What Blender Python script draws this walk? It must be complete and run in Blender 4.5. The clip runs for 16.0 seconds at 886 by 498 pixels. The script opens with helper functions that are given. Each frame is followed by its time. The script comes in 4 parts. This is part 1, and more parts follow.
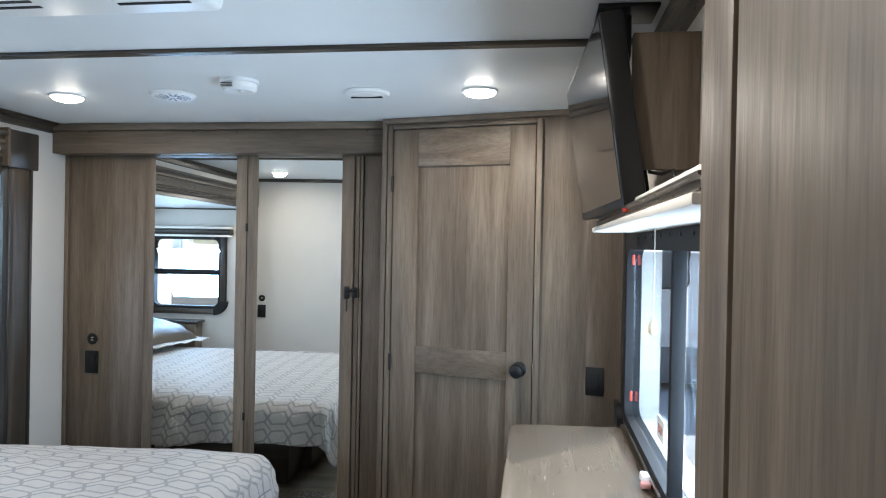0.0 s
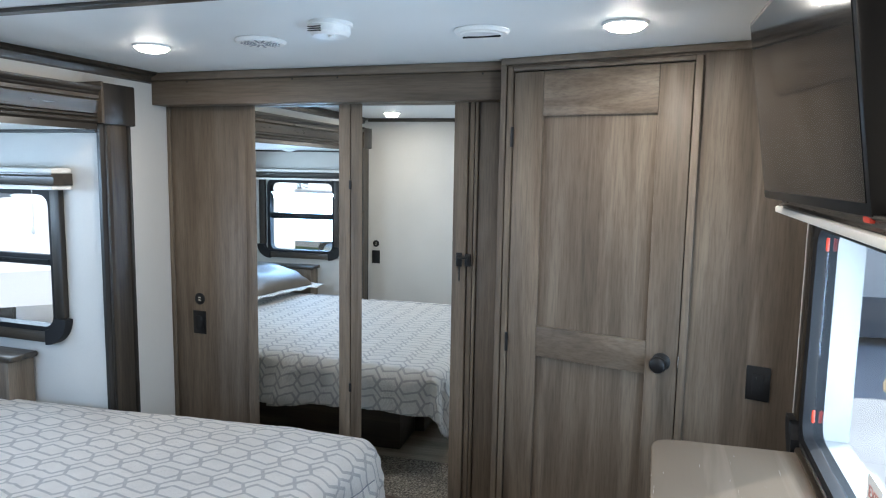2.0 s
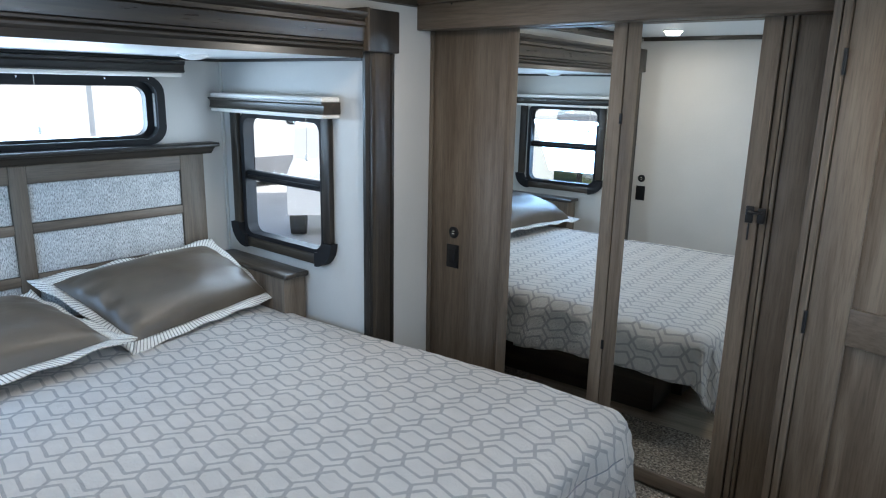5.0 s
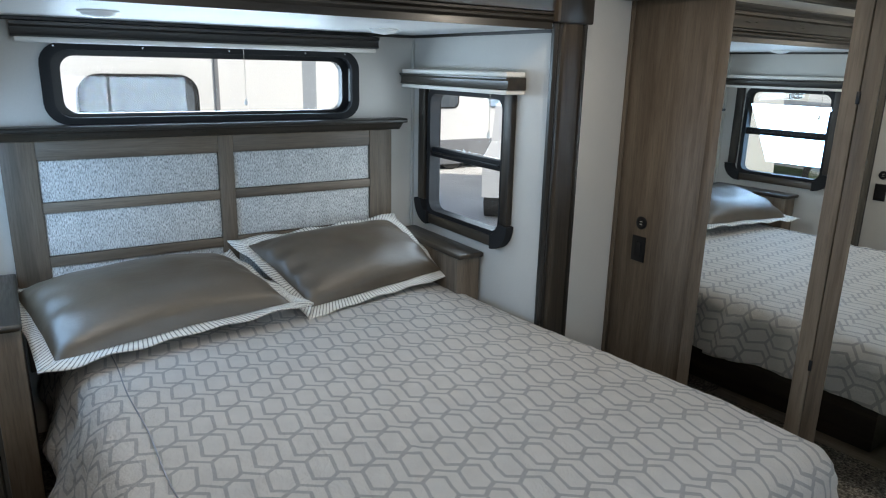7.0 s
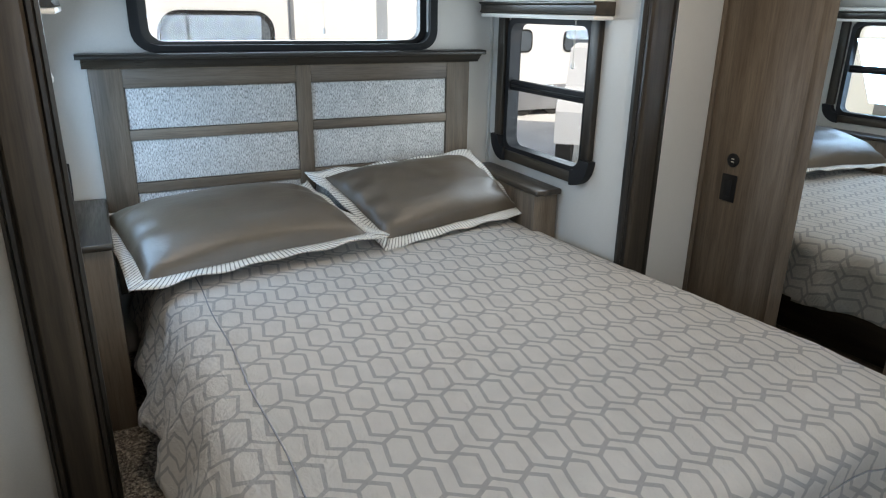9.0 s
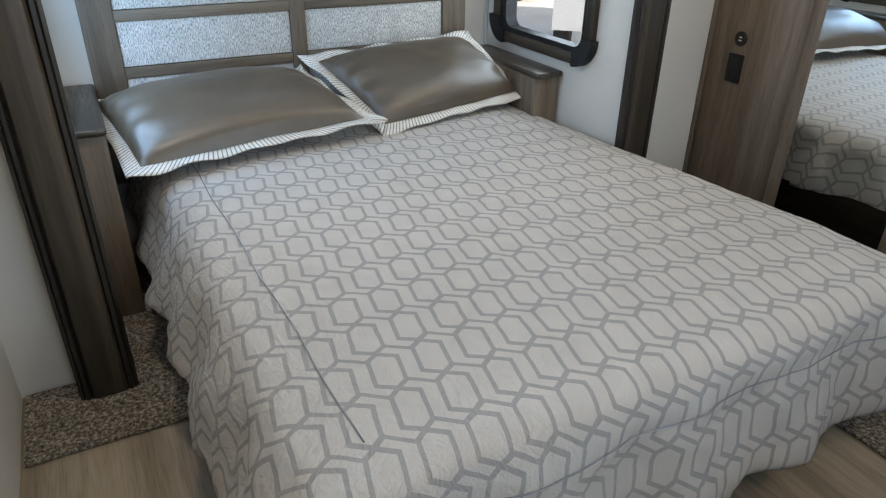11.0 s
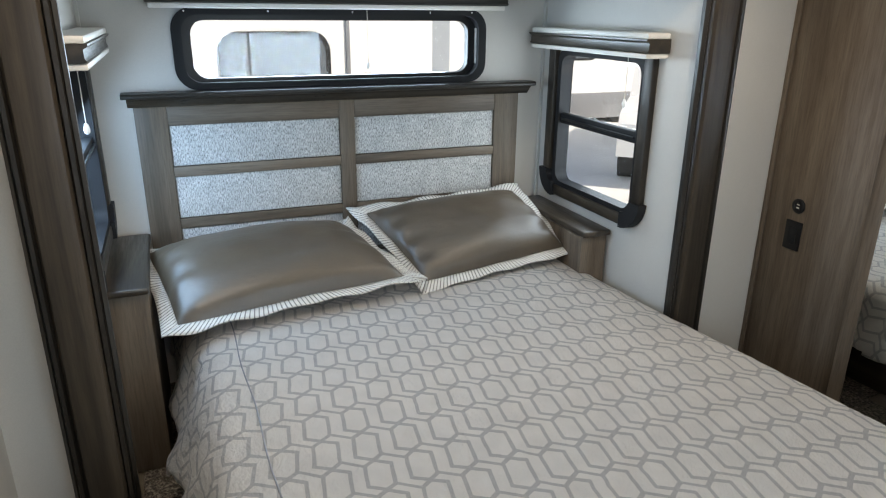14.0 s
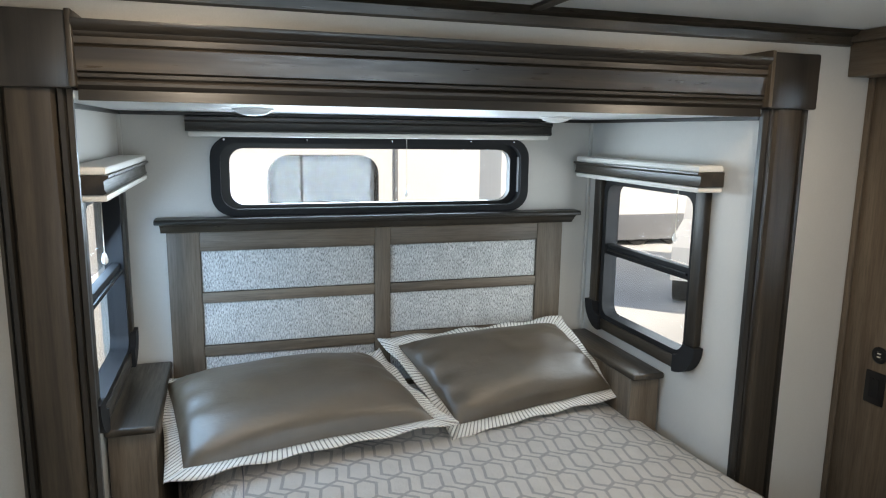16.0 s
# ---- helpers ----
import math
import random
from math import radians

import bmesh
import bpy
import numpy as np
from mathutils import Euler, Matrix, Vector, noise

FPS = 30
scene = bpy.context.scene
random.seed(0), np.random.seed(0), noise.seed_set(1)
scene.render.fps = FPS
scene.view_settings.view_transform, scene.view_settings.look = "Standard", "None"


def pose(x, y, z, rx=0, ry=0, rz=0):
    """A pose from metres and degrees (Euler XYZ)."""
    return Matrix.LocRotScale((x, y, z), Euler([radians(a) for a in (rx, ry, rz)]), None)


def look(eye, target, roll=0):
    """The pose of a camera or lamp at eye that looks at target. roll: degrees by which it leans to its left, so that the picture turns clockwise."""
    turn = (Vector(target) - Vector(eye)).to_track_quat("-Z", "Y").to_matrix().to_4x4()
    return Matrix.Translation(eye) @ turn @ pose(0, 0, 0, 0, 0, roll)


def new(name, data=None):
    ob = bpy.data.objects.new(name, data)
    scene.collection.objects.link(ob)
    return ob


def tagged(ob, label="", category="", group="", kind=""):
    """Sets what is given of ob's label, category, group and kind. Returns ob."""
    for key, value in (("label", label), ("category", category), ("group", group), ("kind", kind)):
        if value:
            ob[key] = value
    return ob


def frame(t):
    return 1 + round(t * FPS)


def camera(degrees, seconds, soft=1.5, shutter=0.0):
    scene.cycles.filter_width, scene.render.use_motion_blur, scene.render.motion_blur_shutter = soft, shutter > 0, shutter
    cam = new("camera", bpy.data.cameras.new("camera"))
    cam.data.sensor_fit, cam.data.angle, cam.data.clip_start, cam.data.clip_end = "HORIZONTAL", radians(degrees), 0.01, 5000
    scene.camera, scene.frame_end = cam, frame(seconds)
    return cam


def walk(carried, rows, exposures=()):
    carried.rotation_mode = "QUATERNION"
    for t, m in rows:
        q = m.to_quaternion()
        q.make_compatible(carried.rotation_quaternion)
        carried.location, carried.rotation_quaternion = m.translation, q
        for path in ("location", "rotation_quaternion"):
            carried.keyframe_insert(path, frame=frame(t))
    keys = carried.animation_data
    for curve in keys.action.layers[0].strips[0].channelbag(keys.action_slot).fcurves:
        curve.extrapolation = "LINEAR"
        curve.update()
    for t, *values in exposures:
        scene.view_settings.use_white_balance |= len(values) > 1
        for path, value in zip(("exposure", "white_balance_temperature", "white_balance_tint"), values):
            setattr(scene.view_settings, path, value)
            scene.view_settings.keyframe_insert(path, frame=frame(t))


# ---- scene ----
cam = camera(66.6, 16.0, soft=1.15)
PATH = [
    (0, (0.669, 1.233, 1.434), (0.382, 3.212, 1.421), 1.1),
    (0.5, (0.61, 1.364, 1.439), (0.279, 3.336, 1.411), 1.1),
    (1, (0.584, 1.527, 1.449), (0.181, 3.486, 1.405), 1.0),
    (1.5, (0.576, 1.617, 1.511), (0.074, 3.551, 1.43), 0.9),
    (2, (0.577, 1.644, 1.576), (-0.045, 3.53, 1.341), 1.0),
    (2.5, (0.56, 1.671, 1.616), (-0.156, 3.509, 1.285), 1.0),
    (3, (0.508, 1.704, 1.605), (-0.313, 3.489, 1.232), 1.1),
    (3.5, (0.473, 1.736, 1.608), (-0.458, 3.458, 1.198), 1.1),
    (3.7, (0.449, 1.742, 1.614), (-0.512, 3.444, 1.188), 1.2),
    (6, (0.405, 2.018, 1.603), (-1.062, 3.29, 1.123), 1.3),
    (6.5, (0.383, 2.033, 1.581), (-1.164, 3.201, 1.088), 1.5),
    (7, (0.373, 2.062, 1.57), (-1.243, 3.116, 1.046), 1.3),
    (7.5, (0.347, 2.057, 1.563), (-1.308, 3.028, 0.999), 1.3),
    (8, (0.338, 2.05, 1.551), (-1.341, 2.963, 0.96), 1.2),
    (8.5, (0.335, 2.026, 1.529), (-1.347, 2.911, 0.909), 1.1),
    (9, (0.327, 2.038, 1.49), (-1.347, 2.905, 0.822), 1.0),
    (9.5, (0.313, 2.024, 1.444), (-1.325, 2.893, 0.695), 1.2),
    (10, (0.321, 2.001, 1.416), (-1.268, 2.867, 0.564), 1.3),
    (10.2, (0.328, 2.004, 1.409), (-1.247, 2.86, 0.523), 1.2),
    (12.3, (0.309, 2.071, 1.543), (-1.238, 2.883, 0.571), 0.9),
    (12.5, (0.305, 2.11, 1.545), (-1.264, 2.905, 0.593), 0.8),
    (13, (0.276, 2.135, 1.548), (-1.338, 2.909, 0.656), 0.7),
    (13.5, (0.253, 2.166, 1.592), (-1.427, 2.902, 0.794), 0.5),
    (14, (0.235, 2.175, 1.62), (-1.515, 2.877, 0.954), 0.5),
    (14.5, (0.193, 2.195, 1.639), (-1.607, 2.865, 1.082), 0.6),
    (15, (0.154, 2.207, 1.654), (-1.679, 2.848, 1.176), 0.6),
    (15.5, (0.115, 2.238, 1.653), (-1.746, 2.85, 1.249), 0.7),
    (16, (0.083, 2.299, 1.651), (-1.799, 2.882, 1.31), 0.8),
]
EXPOSURE = [(0, 0.62, 6500, 10), (2.0, 0.60, 6400, 10), (3.5, 0.52, 6250, 10), (6.0, 0.0, 6600, 10), (7.0, -0.17, 7000, 10), (8.0, -0.1, 7500, 11), (9.0, 0.0, 7500, 12), (10.0, 0.06, 7400, 12), (12.5, 0.35, 7500, 12), (13.5, 0.28, 7600, 12), (14.5, 0.03, 7700, 12), (16.0, 0.03, 7800, 12)]
walk(cam, [(t, look(eye, target, roll)) for t, eye, target, roll in PATH], EXPOSURE)

# ---- world, sun, lamps ----
world = bpy.data.worlds.new("sky")
scene.world = world
world.use_nodes = True
wn = world.node_tree
sky = wn.nodes.new("ShaderNodeTexSky")
sky.sky_type = 'NISHITA'
sky.sun_disc = False
sky.sun_elevation = radians(38)
sky.sun_rotation = radians(45.0)
wn.links.new(sky.outputs[0], wn.nodes["Background"].inputs[0])
wn.nodes["Background"].inputs[1].default_value = 0.15
sun = new("sun", bpy.data.lights.new("sun", 'SUN'))
sun.data.energy = 5.0
sun.data.angle = radians(0.6)
sun.data.color = (1.0, 0.95, 0.88)
sun.matrix_world = look((14.0, 14.0, 15.5), (0, 0, 0))


def window_lamp(eye, target, w, h, power, col=(0.64, 0.81, 1.0)):
    l = new("window_light", bpy.data.lights.new("window_light", 'AREA'))
    l.data.shape, l.data.size, l.data.size_y = 'RECTANGLE', w, h
    l.data.energy, l.data.color = power, col
    l.matrix_world = look(eye, target)
    return l


window_lamp((-2.90, 2.87, 1.46), (0, 2.87, 0.9), 1.15, 0.24, 16, (0.52, 0.74, 1.0))
window_lamp((-2.21, 4.02, 1.13), (-2.0, 0, 0.6), 0.56, 0.56, 8.5)
window_lamp((-2.21, 1.76, 1.13), (-2.2, 2.6, 0.5), 0.56, 0.56, 17, (0.36, 0.62, 1.0))
window_lamp((1.16, 2.92, 1.13), (-2, 2.92, 0.8), 1.4, 0.56, 40, (0.66, 0.82, 1.0))

# The last, in the hall, is an unseen lamp added for extra brightness.
DOWNLIGHTS = [(0.438, 3.69), (-1.215, 3.685), (-1.30, 2.20), (0.44, 2.20), (0.35, 0.2)]
for lx, ly in DOWNLIGHTS:
    l = new("downlight_glow", bpy.data.lights.new("downlight_glow", 'AREA'))
    l.data.energy, l.data.color = 4.3, (1.0, 0.94, 0.86)
    l.data.shape, l.data.size = 'DISK', 0.09
    l.location = (lx, ly, 1.970)

# ---- materials ----


def mat(name, rough=0.5, metal=0.0):
    m = bpy.data.materials.new(name)
    m.use_nodes = True
    b = m.node_tree.nodes["Principled BSDF"]
    b.inputs["Roughness"].default_value = rough
    b.inputs["Metallic"].default_value = metal
    return m, m.node_tree, b


def put(nt, kind, **vals):
    n = nt.nodes.new("ShaderNode" + kind)
    for k, v in vals.items():
        n.inputs[k.replace("_", " ")].default_value = v
    return n


def place(nt, scale, by_object=True):
    """World position, shifted by the object's random number, scaled."""
    g = put(nt, "NewGeometry")
    info = put(nt, "ObjectInfo")
    mul = put(nt, "VectorMath")
    mul.operation = 'SCALE'
    mul.inputs[0].default_value = (7.3, 3.1, 5.7)
    nt.links.new(info.outputs["Random"], mul.inputs["Scale"])
    add = put(nt, "VectorMath")
    nt.links.new(g.outputs["Position"], add.inputs[0])
    if by_object:
        nt.links.new(mul.outputs[0], add.inputs[1])
    sc = put(nt, "VectorMath")
    sc.operation = 'MULTIPLY'
    sc.inputs[1].default_value = scale
    nt.links.new(add.outputs[0], sc.inputs[0])
    return sc.outputs[0]


def ramp(nt, fac, stops):
    r = put(nt, "ValToRGB")
    e = r.color_ramp.elements
    while len(e) < len(stops):
        e.new(0.5)
    for el, (p, c) in zip(e, stops):
        el.position, el.color = p, (*c, 1)
    nt.links.new(fac, r.inputs[0])
    return r.outputs[0]


def bump(nt, b, height, strength, dist=0.002):
    n = put(nt, "Bump", Strength=strength, Distance=dist)
    nt.links.new(height, n.inputs["Height"])
    nt.links.new(n.outputs[0], b.inputs["Normal"])


def noise_tex(nt, vec, scale=1.0, detail=4.0, rough=0.55, distort=0.0):
    n = put(nt, "TexNoise", Scale=scale, Detail=detail, Roughness=rough, Distortion=distort)
    nt.links.new(vec, n.inputs["Vector"])
    return n.outputs["Fac"]


def blend(nt, a, b, fac, how='MIX'):
    m = nt.nodes.new("ShaderNodeMix")
    m.data_type, m.blend_type = 'RGBA', how
    for sock, v in ((m.inputs[6], a), (m.inputs[7], b), (m.inputs[0], fac)):
        if isinstance(v, (int, float)):
            sock.default_value = v
        elif isinstance(v, tuple):
            sock.default_value = (*v, 1)
        else:
            nt.links.new(v, sock)
    return m.outputs[2]


def wood(name, dark, mid, light, grain, rough=0.42, gloss=0.5, pores=0.75):
    """Printed laminate: broad cathedral bands and fine pores, drawn out along the grain."""
    m, nt, b = mat(name, rough)
    along = {"z": (1, 1, 0.06), "y": (1, 0.06, 1), "x": (0.06, 1, 1)}[grain]
    v1 = place(nt, tuple(14 * a for a in along))
    v2 = place(nt, tuple(150 * a for a in along))
    v3 = place(nt, tuple(3.0 * (a if a == 1 else 0.35) for a in along))
    broad = noise_tex(nt, v1, 1.0, 3, 0.55, 0.8)
    fine = noise_tex(nt, v2, 1.0, 5, 0.65)
    cloud = noise_tex(nt, v3, 1.0, 2, 0.5)
    c = ramp(nt, broad, [(0.32, dark), (0.5, mid), (0.7, light)])
    f = ramp(nt, fine, [(0.3, (0.62, 0.60, 0.58)), (0.55, (1, 1, 1)), (0.75, (1.08, 1.08, 1.08))])
    g = ramp(nt, cloud, [(0.3, (0.80, 0.79, 0.78)), (0.7, (1.12, 1.12, 1.11))])
    c = blend(nt, c, f, pores, 'MULTIPLY')
    c = blend(nt, c, g, 1.0, 'MULTIPLY')
    nt.links.new(c, b.inputs["Base Color"])
    nt.links.new(ramp(nt, fine, [(0.3, (rough + 0.12,) * 3), (0.7, (rough - 0.05,) * 3)]), b.inputs["Roughness"])
    b.inputs["Specular IOR Level"].default_value = gloss
    bump(nt, b, fine, 0.16 * pores, 0.001)
    return m


GREY = ((0.086, 0.064, 0.0455), (0.130, 0.099, 0.072), (0.176, 0.138, 0.104))
M_WOOD = wood("grey_wood_upright", *GREY, "z", 0.45, 0.35)
M_WOOD_X = wood("grey_wood_along_x", *GREY, "x", 0.45, 0.35)
M_WOOD_Y = wood("grey_wood_along_y", *GREY, "y", 0.45, 0.35)
DARK = ((0.014, 0.0102, 0.007), (0.035, 0.0265, 0.0183), (0.068, 0.052, 0.037))
M_DARK = wood("glazed_dark_wood_upright", *DARK, "z", 0.40, 0.4)
M_DARK_X = wood("glazed_dark_wood_along_x", *DARK, "x", 0.32, 0.55)
M_DARK_Y = wood("glazed_dark_wood_along_y", *DARK, "y", 0.30, 0.6)
DEEP = ((0.011, 0.009, 0.007), (0.019, 0.0155, 0.012), (0.032, 0.026, 0.021))
M_DEEP = wood("espresso_wood", *DEEP, "y", 0.33, 0.5)
M_DEEP_Z = wood("espresso_wood_upright", *DEEP, "z", 0.33, 0.5)


def paint(name, col, rough, vary=0.06, grain=250.0, strength=0.15, big=2.2):
    m, nt, b = mat(name, rough)
    cloud = noise_tex(nt, place(nt, (big,) * 3, False), 1.0, 4)
    fine = noise_tex(nt, place(nt, (grain,) * 3, False), 1.0, 3)
    lo, hi = tuple(c * (1 - vary) for c in col), tuple(min(1, c * (1 + vary)) for c in col)
    c = ramp(nt, cloud, [(0.3, lo), (0.7, hi)])
    c = blend(nt, c, ramp(nt, fine, [(0.3, (0.95,) * 3), (0.7, (1.03,) * 3)]), 1.0, 'MULTIPLY')
    nt.links.new(c, b.inputs["Base Color"])
    bump(nt, b, fine, strength, 0.0008)
    return m


M_WALL = paint("cream_wall_vinyl", (0.51, 0.485, 0.445), 0.55, 0.04, 320, 0.25)
M_CEIL = paint("white_ceiling_vinyl", (0.74, 0.76, 0.76), 0.5, 0.03, 260, 0.2)
M_WHITE = paint("white_plastic", (0.78, 0.78, 0.76), 0.35, 0.02, 200, 0.05)
M_CREAM = paint("cream_slat_board", (0.70, 0.66, 0.60), 0.45, 0.03, 300, 0.1)
M_BLACK = paint("black_plastic", (0.008, 0.008, 0.0085), 0.36, 0.2, 300, 0.1)
M_RUBBER = paint("black_window_frame", (0.014, 0.014, 0.015), 0.6, 0.2, 500, 0.3)
M_BLACK.node_tree.nodes["Principled BSDF"].inputs["Specular IOR Level"].default_value = 0.3
M_RUBBER.node_tree.nodes["Principled BSDF"].inputs["Specular IOR Level"].default_value = 0.18
M_SCREEN = mat("tv_screen", 0.09)[0]
M_SCREEN.node_tree.nodes["Principled BSDF"].inputs["Base Color"].default_value = (0.012, 0.012, 0.013, 1)
M_PINK = paint("faded_red_tab", (0.55, 0.25, 0.22), 0.5, 0.05)
M_RED = paint("red_latch", (0.75, 0.06, 0.03), 0.4, 0.05)
M_IVORY = paint("ivory_bead", (0.72, 0.6, 0.42), 0.4, 0.05)
M_CORD = paint("cord", (0.6, 0.57, 0.5), 0.7, 0.05)
M_FOUND = paint("concrete_pad", (0.86, 0.85, 0.83), 0.9, 0.18, 40, 0.4, 0.5)
M_GRASS = paint("dry_lawn", (0.12, 0.15, 0.045), 0.95, 0.35, 30, 0.6, 0.8)
M_RVWHITE = paint("gloss_white_siding", (0.86, 0.86, 0.86), 0.25, 0.02, 60, 0.05)
M_RVGREY = paint("grey_decal", (0.22, 0.23, 0.25), 0.3, 0.1)
M_BLUE = paint("blue_paint", (0.10, 0.22, 0.42), 0.3, 0.1)
M_TYRE = paint("tyre_rubber", (0.02, 0.02, 0.02), 0.8, 0.2)
M_CHROME = mat("brushed_steel", 0.25, 1.0)[0]
M_CHROME.node_tree.nodes["Principled BSDF"].inputs["Base Color"].default_value = (0.6, 0.6, 0.62, 1)
M_MIRROR = mat("mirror_glass", 0.0, 1.0)[0]
M_MIRROR.node_tree.nodes["Principled BSDF"].inputs["Base Color"].default_value = (0.86, 0.88, 0.87, 1)


class Sums:
    """Short hand for Math nodes."""

    def __init__(self, tree):
        self.nt = tree

    def __call__(self, op, a, b=0.0, c=0.0):
        n = self.nt.nodes.new("ShaderNodeMath")
        n.operation = op
        for i, v in enumerate((a, b, c)):
            if isinstance(v, (int, float)):
                n.inputs[i].default_value = v
            else:
                self.nt.links.new(v, n.inputs[i])
        return n.outputs[0]


def glass(name, tint, rough=0.0):
    m = bpy.data.materials.new(name)
    m.use_nodes = True
    nt = m.node_tree
    nt.nodes.remove(nt.nodes["Principled BSDF"])
    t, g, mx = put(nt, "BsdfTransparent"), put(nt, "BsdfGlossy"), put(nt, "MixShader")
    t.inputs[0].default_value = (*tint, 1)
    g.inputs["Roughness"].default_value = rough
    lw = put(nt, "LayerWeight", Blend=0.5)
    S = Sums(nt)
    nt.links.new(S('ADD', S('MULTIPLY', S('POWER', lw.outputs["Facing"], 5.0), 0.5), 0.035), mx.inputs[0])
    nt.links.new(t.outputs[0], mx.inputs[1])
    nt.links.new(g.outputs[0], mx.inputs[2])
    nt.links.new(mx.outputs[0], nt.nodes["Material Output"].inputs[0])
    return m


M_GLASS = glass("window_glass", (0.93, 0.95, 0.96))
M_EASTGLASS = glass("tinted_window_glass", (0.76, 0.81, 0.85))
M_TINT = paint("dark_tinted_pane", (0.10, 0.12, 0.14), 0.08, 0.3, 5, 0.0, 1.0)


def glow(name, col, power):
    m = bpy.data.materials.new(name)
    m.use_nodes = True
    b = m.node_tree.nodes["Principled BSDF"]
    b.inputs["Base Color"].default_value = (0.8, 0.8, 0.8, 1)
    b.inputs["Emission Color"].default_value = (*col, 1)
    b.inputs["Emission Strength"].default_value = power
    return m


M_LAMP = glow("lit_lens", (1.0, 0.92, 0.8), 40)

# carpet
M_CARPET, nt, b = mat("taupe_carpet", 0.95)
tuft = put(nt, "TexVoronoi", Scale=130.0)
nt.links.new(place(nt, (1, 1, 1), False), tuft.inputs["Vector"])
speck = noise_tex(nt, place(nt, (95, 95, 95), False), 1.0, 4, 0.75)
broad = noise_tex(nt, place(nt, (5, 5, 5), False), 1.0, 3)
c = ramp(nt, speck, [(0.36, (0.035, 0.028, 0.022)), (0.5, (0.19, 0.158, 0.125)), (0.63, (0.47, 0.41, 0.34))])
c = blend(nt, c, ramp(nt, broad, [(0.3, (0.8,) * 3), (0.7, (1.1,) * 3)]), 1.0, 'MULTIPLY')
nt.links.new(c, b.inputs["Base Color"])
bump(nt, b, tuft.outputs["Distance"], 1.0, 0.010)

# floor planks of sheet vinyl
M_TOP = wood("smooth_grey_top", GREY[1], GREY[1], GREY[2], "y", 0.16, 0.8, 0.06)
M_VINYL = wood("oak_sheet_vinyl", (0.22, 0.18, 0.13), (0.29, 0.24, 0.178), (0.36, 0.30, 0.23), "x", 0.35, 0.4)

# headboard tweed
M_TWEED, nt, b = mat("white_grey_tweed", 0.9)
w1 = noise_tex(nt, place(nt, (290, 290, 80), False), 1.0, 4, 0.7)
w2 = noise_tex(nt, place(nt, (18, 18, 18), False), 1.0, 3)
c = ramp(nt, w1, [(0.36, (0.13, 0.13, 0.13)), (0.47, (0.38, 0.38, 0.37)), (0.60, (0.62, 0.62, 0.60))])
c = blend(nt, c, ramp(nt, w2, [(0.3, (0.88,) * 3), (0.7, (1.06,) * 3)]), 1.0, 'MULTIPLY')
nt.links.new(c, b.inputs["Base Color"])
bump(nt, b, w1, 0.6, 0.002)


# comforter: columns of hexagons with columns of slanting waisted links between them, woven tone on tone
M_SPREAD, nt, b = mat("geometric_jacquard", 0.55)
uv = put(nt, "UVMap")
wob = put(nt, "TexNoise", Scale=9.0, Detail=2.0)
nt.links.new(uv.outputs[0], wob.inputs["Vector"])
sep = put(nt, "SeparateXYZ")
nt.links.new(uv.outputs[0], sep.inputs[0])
S = Sums(nt)
PU, PV = 0.1225, 0.1055      # hexagon pitch along and across the bed
drift = S('MULTIPLY', S('SUBTRACT', wob.outputs["Fac"], 0.5), 0.010)
U = S('ADD', S('ADD', sep.outputs[0], 0.715 + 40 * PU), drift)
V = S('ADD', S('SUBTRACT', sep.outputs[1], 2.545 - 40 * PV), drift)


def centred(x, pitch, shift):
    return S('SUBTRACT', S('MODULO', S('ADD', x, shift), pitch), pitch / 2)


us, vs, vb = centred(U, PU, PU / 2), centred(V, PV, PV / 2), centred(V, PV, 0.0)
side = S('DIVIDE', S('ABSOLUTE', S('ADD', vs, S('MULTIPLY', us, 0.16))), 0.0272)
tip = S('DIVIDE', S('ADD', S('MULTIPLY', S('ABSOLUTE', us), 0.83), S('MULTIPLY', S('ABSOLUTE', vs), 0.52)), 0.0440)
hexd = S('MAXIMUM', side, tip)
hexin = S('LESS_THAN', hexd, 1.0)
ends = S('PINGPONG', S('SUBTRACT', U, S('MULTIPLY', vb, 0.72)), PU / 2)
outside = S('MAXIMUM', S('DIVIDE', side, 1.38), S('DIVIDE', tip, 1.27))
bone = S('MULTIPLY', S('GREATER_THAN', outside, 1.0), S('LESS_THAN', ends, PU / 2 - 0.0062))
pat = S('MAXIMUM', hexin, bone)
thread = put(nt, "TexWave", Scale=420.0, Distortion=0.5)
nt.links.new(uv.outputs[0], thread.inputs["Vector"])
slub = put(nt, "TexNoise", Scale=14.0, Detail=4.0)
nt.links.new(uv.outputs[0], slub.inputs["Vector"])
c = blend(nt, (0.50, 0.475, 0.458), (0.84, 0.795, 0.745), pat)
c = blend(nt, c, ramp(nt, slub.outputs["Fac"], [(0.3, (0.93,) * 3), (0.7, (1.04,) * 3)]), 1.0, 'MULTIPLY')
c = blend(nt, c, ramp(nt, thread.outputs["Fac"], [(0.2, (0.95,) * 3), (0.8, (1.02,) * 3)]), 1.0, 'MULTIPLY')
nt.links.new(c, b.inputs["Base Color"])
nt.links.new(S('ADD', S('MULTIPLY', pat, 0.17), 0.42), b.inputs["Roughness"])
b.inputs["Sheen Weight"].default_value = 0.25
wr = put(nt, "TexNoise", Scale=26.0, Detail=6.0, Roughness=0.62, Distortion=2.2)
nt.links.new(uv.outputs[0], wr.inputs["Vector"])
hgt = S('ADD', S('MULTIPLY', pat, 0.12), S('MULTIPLY', thread.outputs["Fac"], 0.05))
cr = put(nt, "TexNoise", Scale=6.5, Detail=3.0, Roughness=0.5, Distortion=1.4)
nt.links.new(uv.outputs[0], cr.inputs["Vector"])
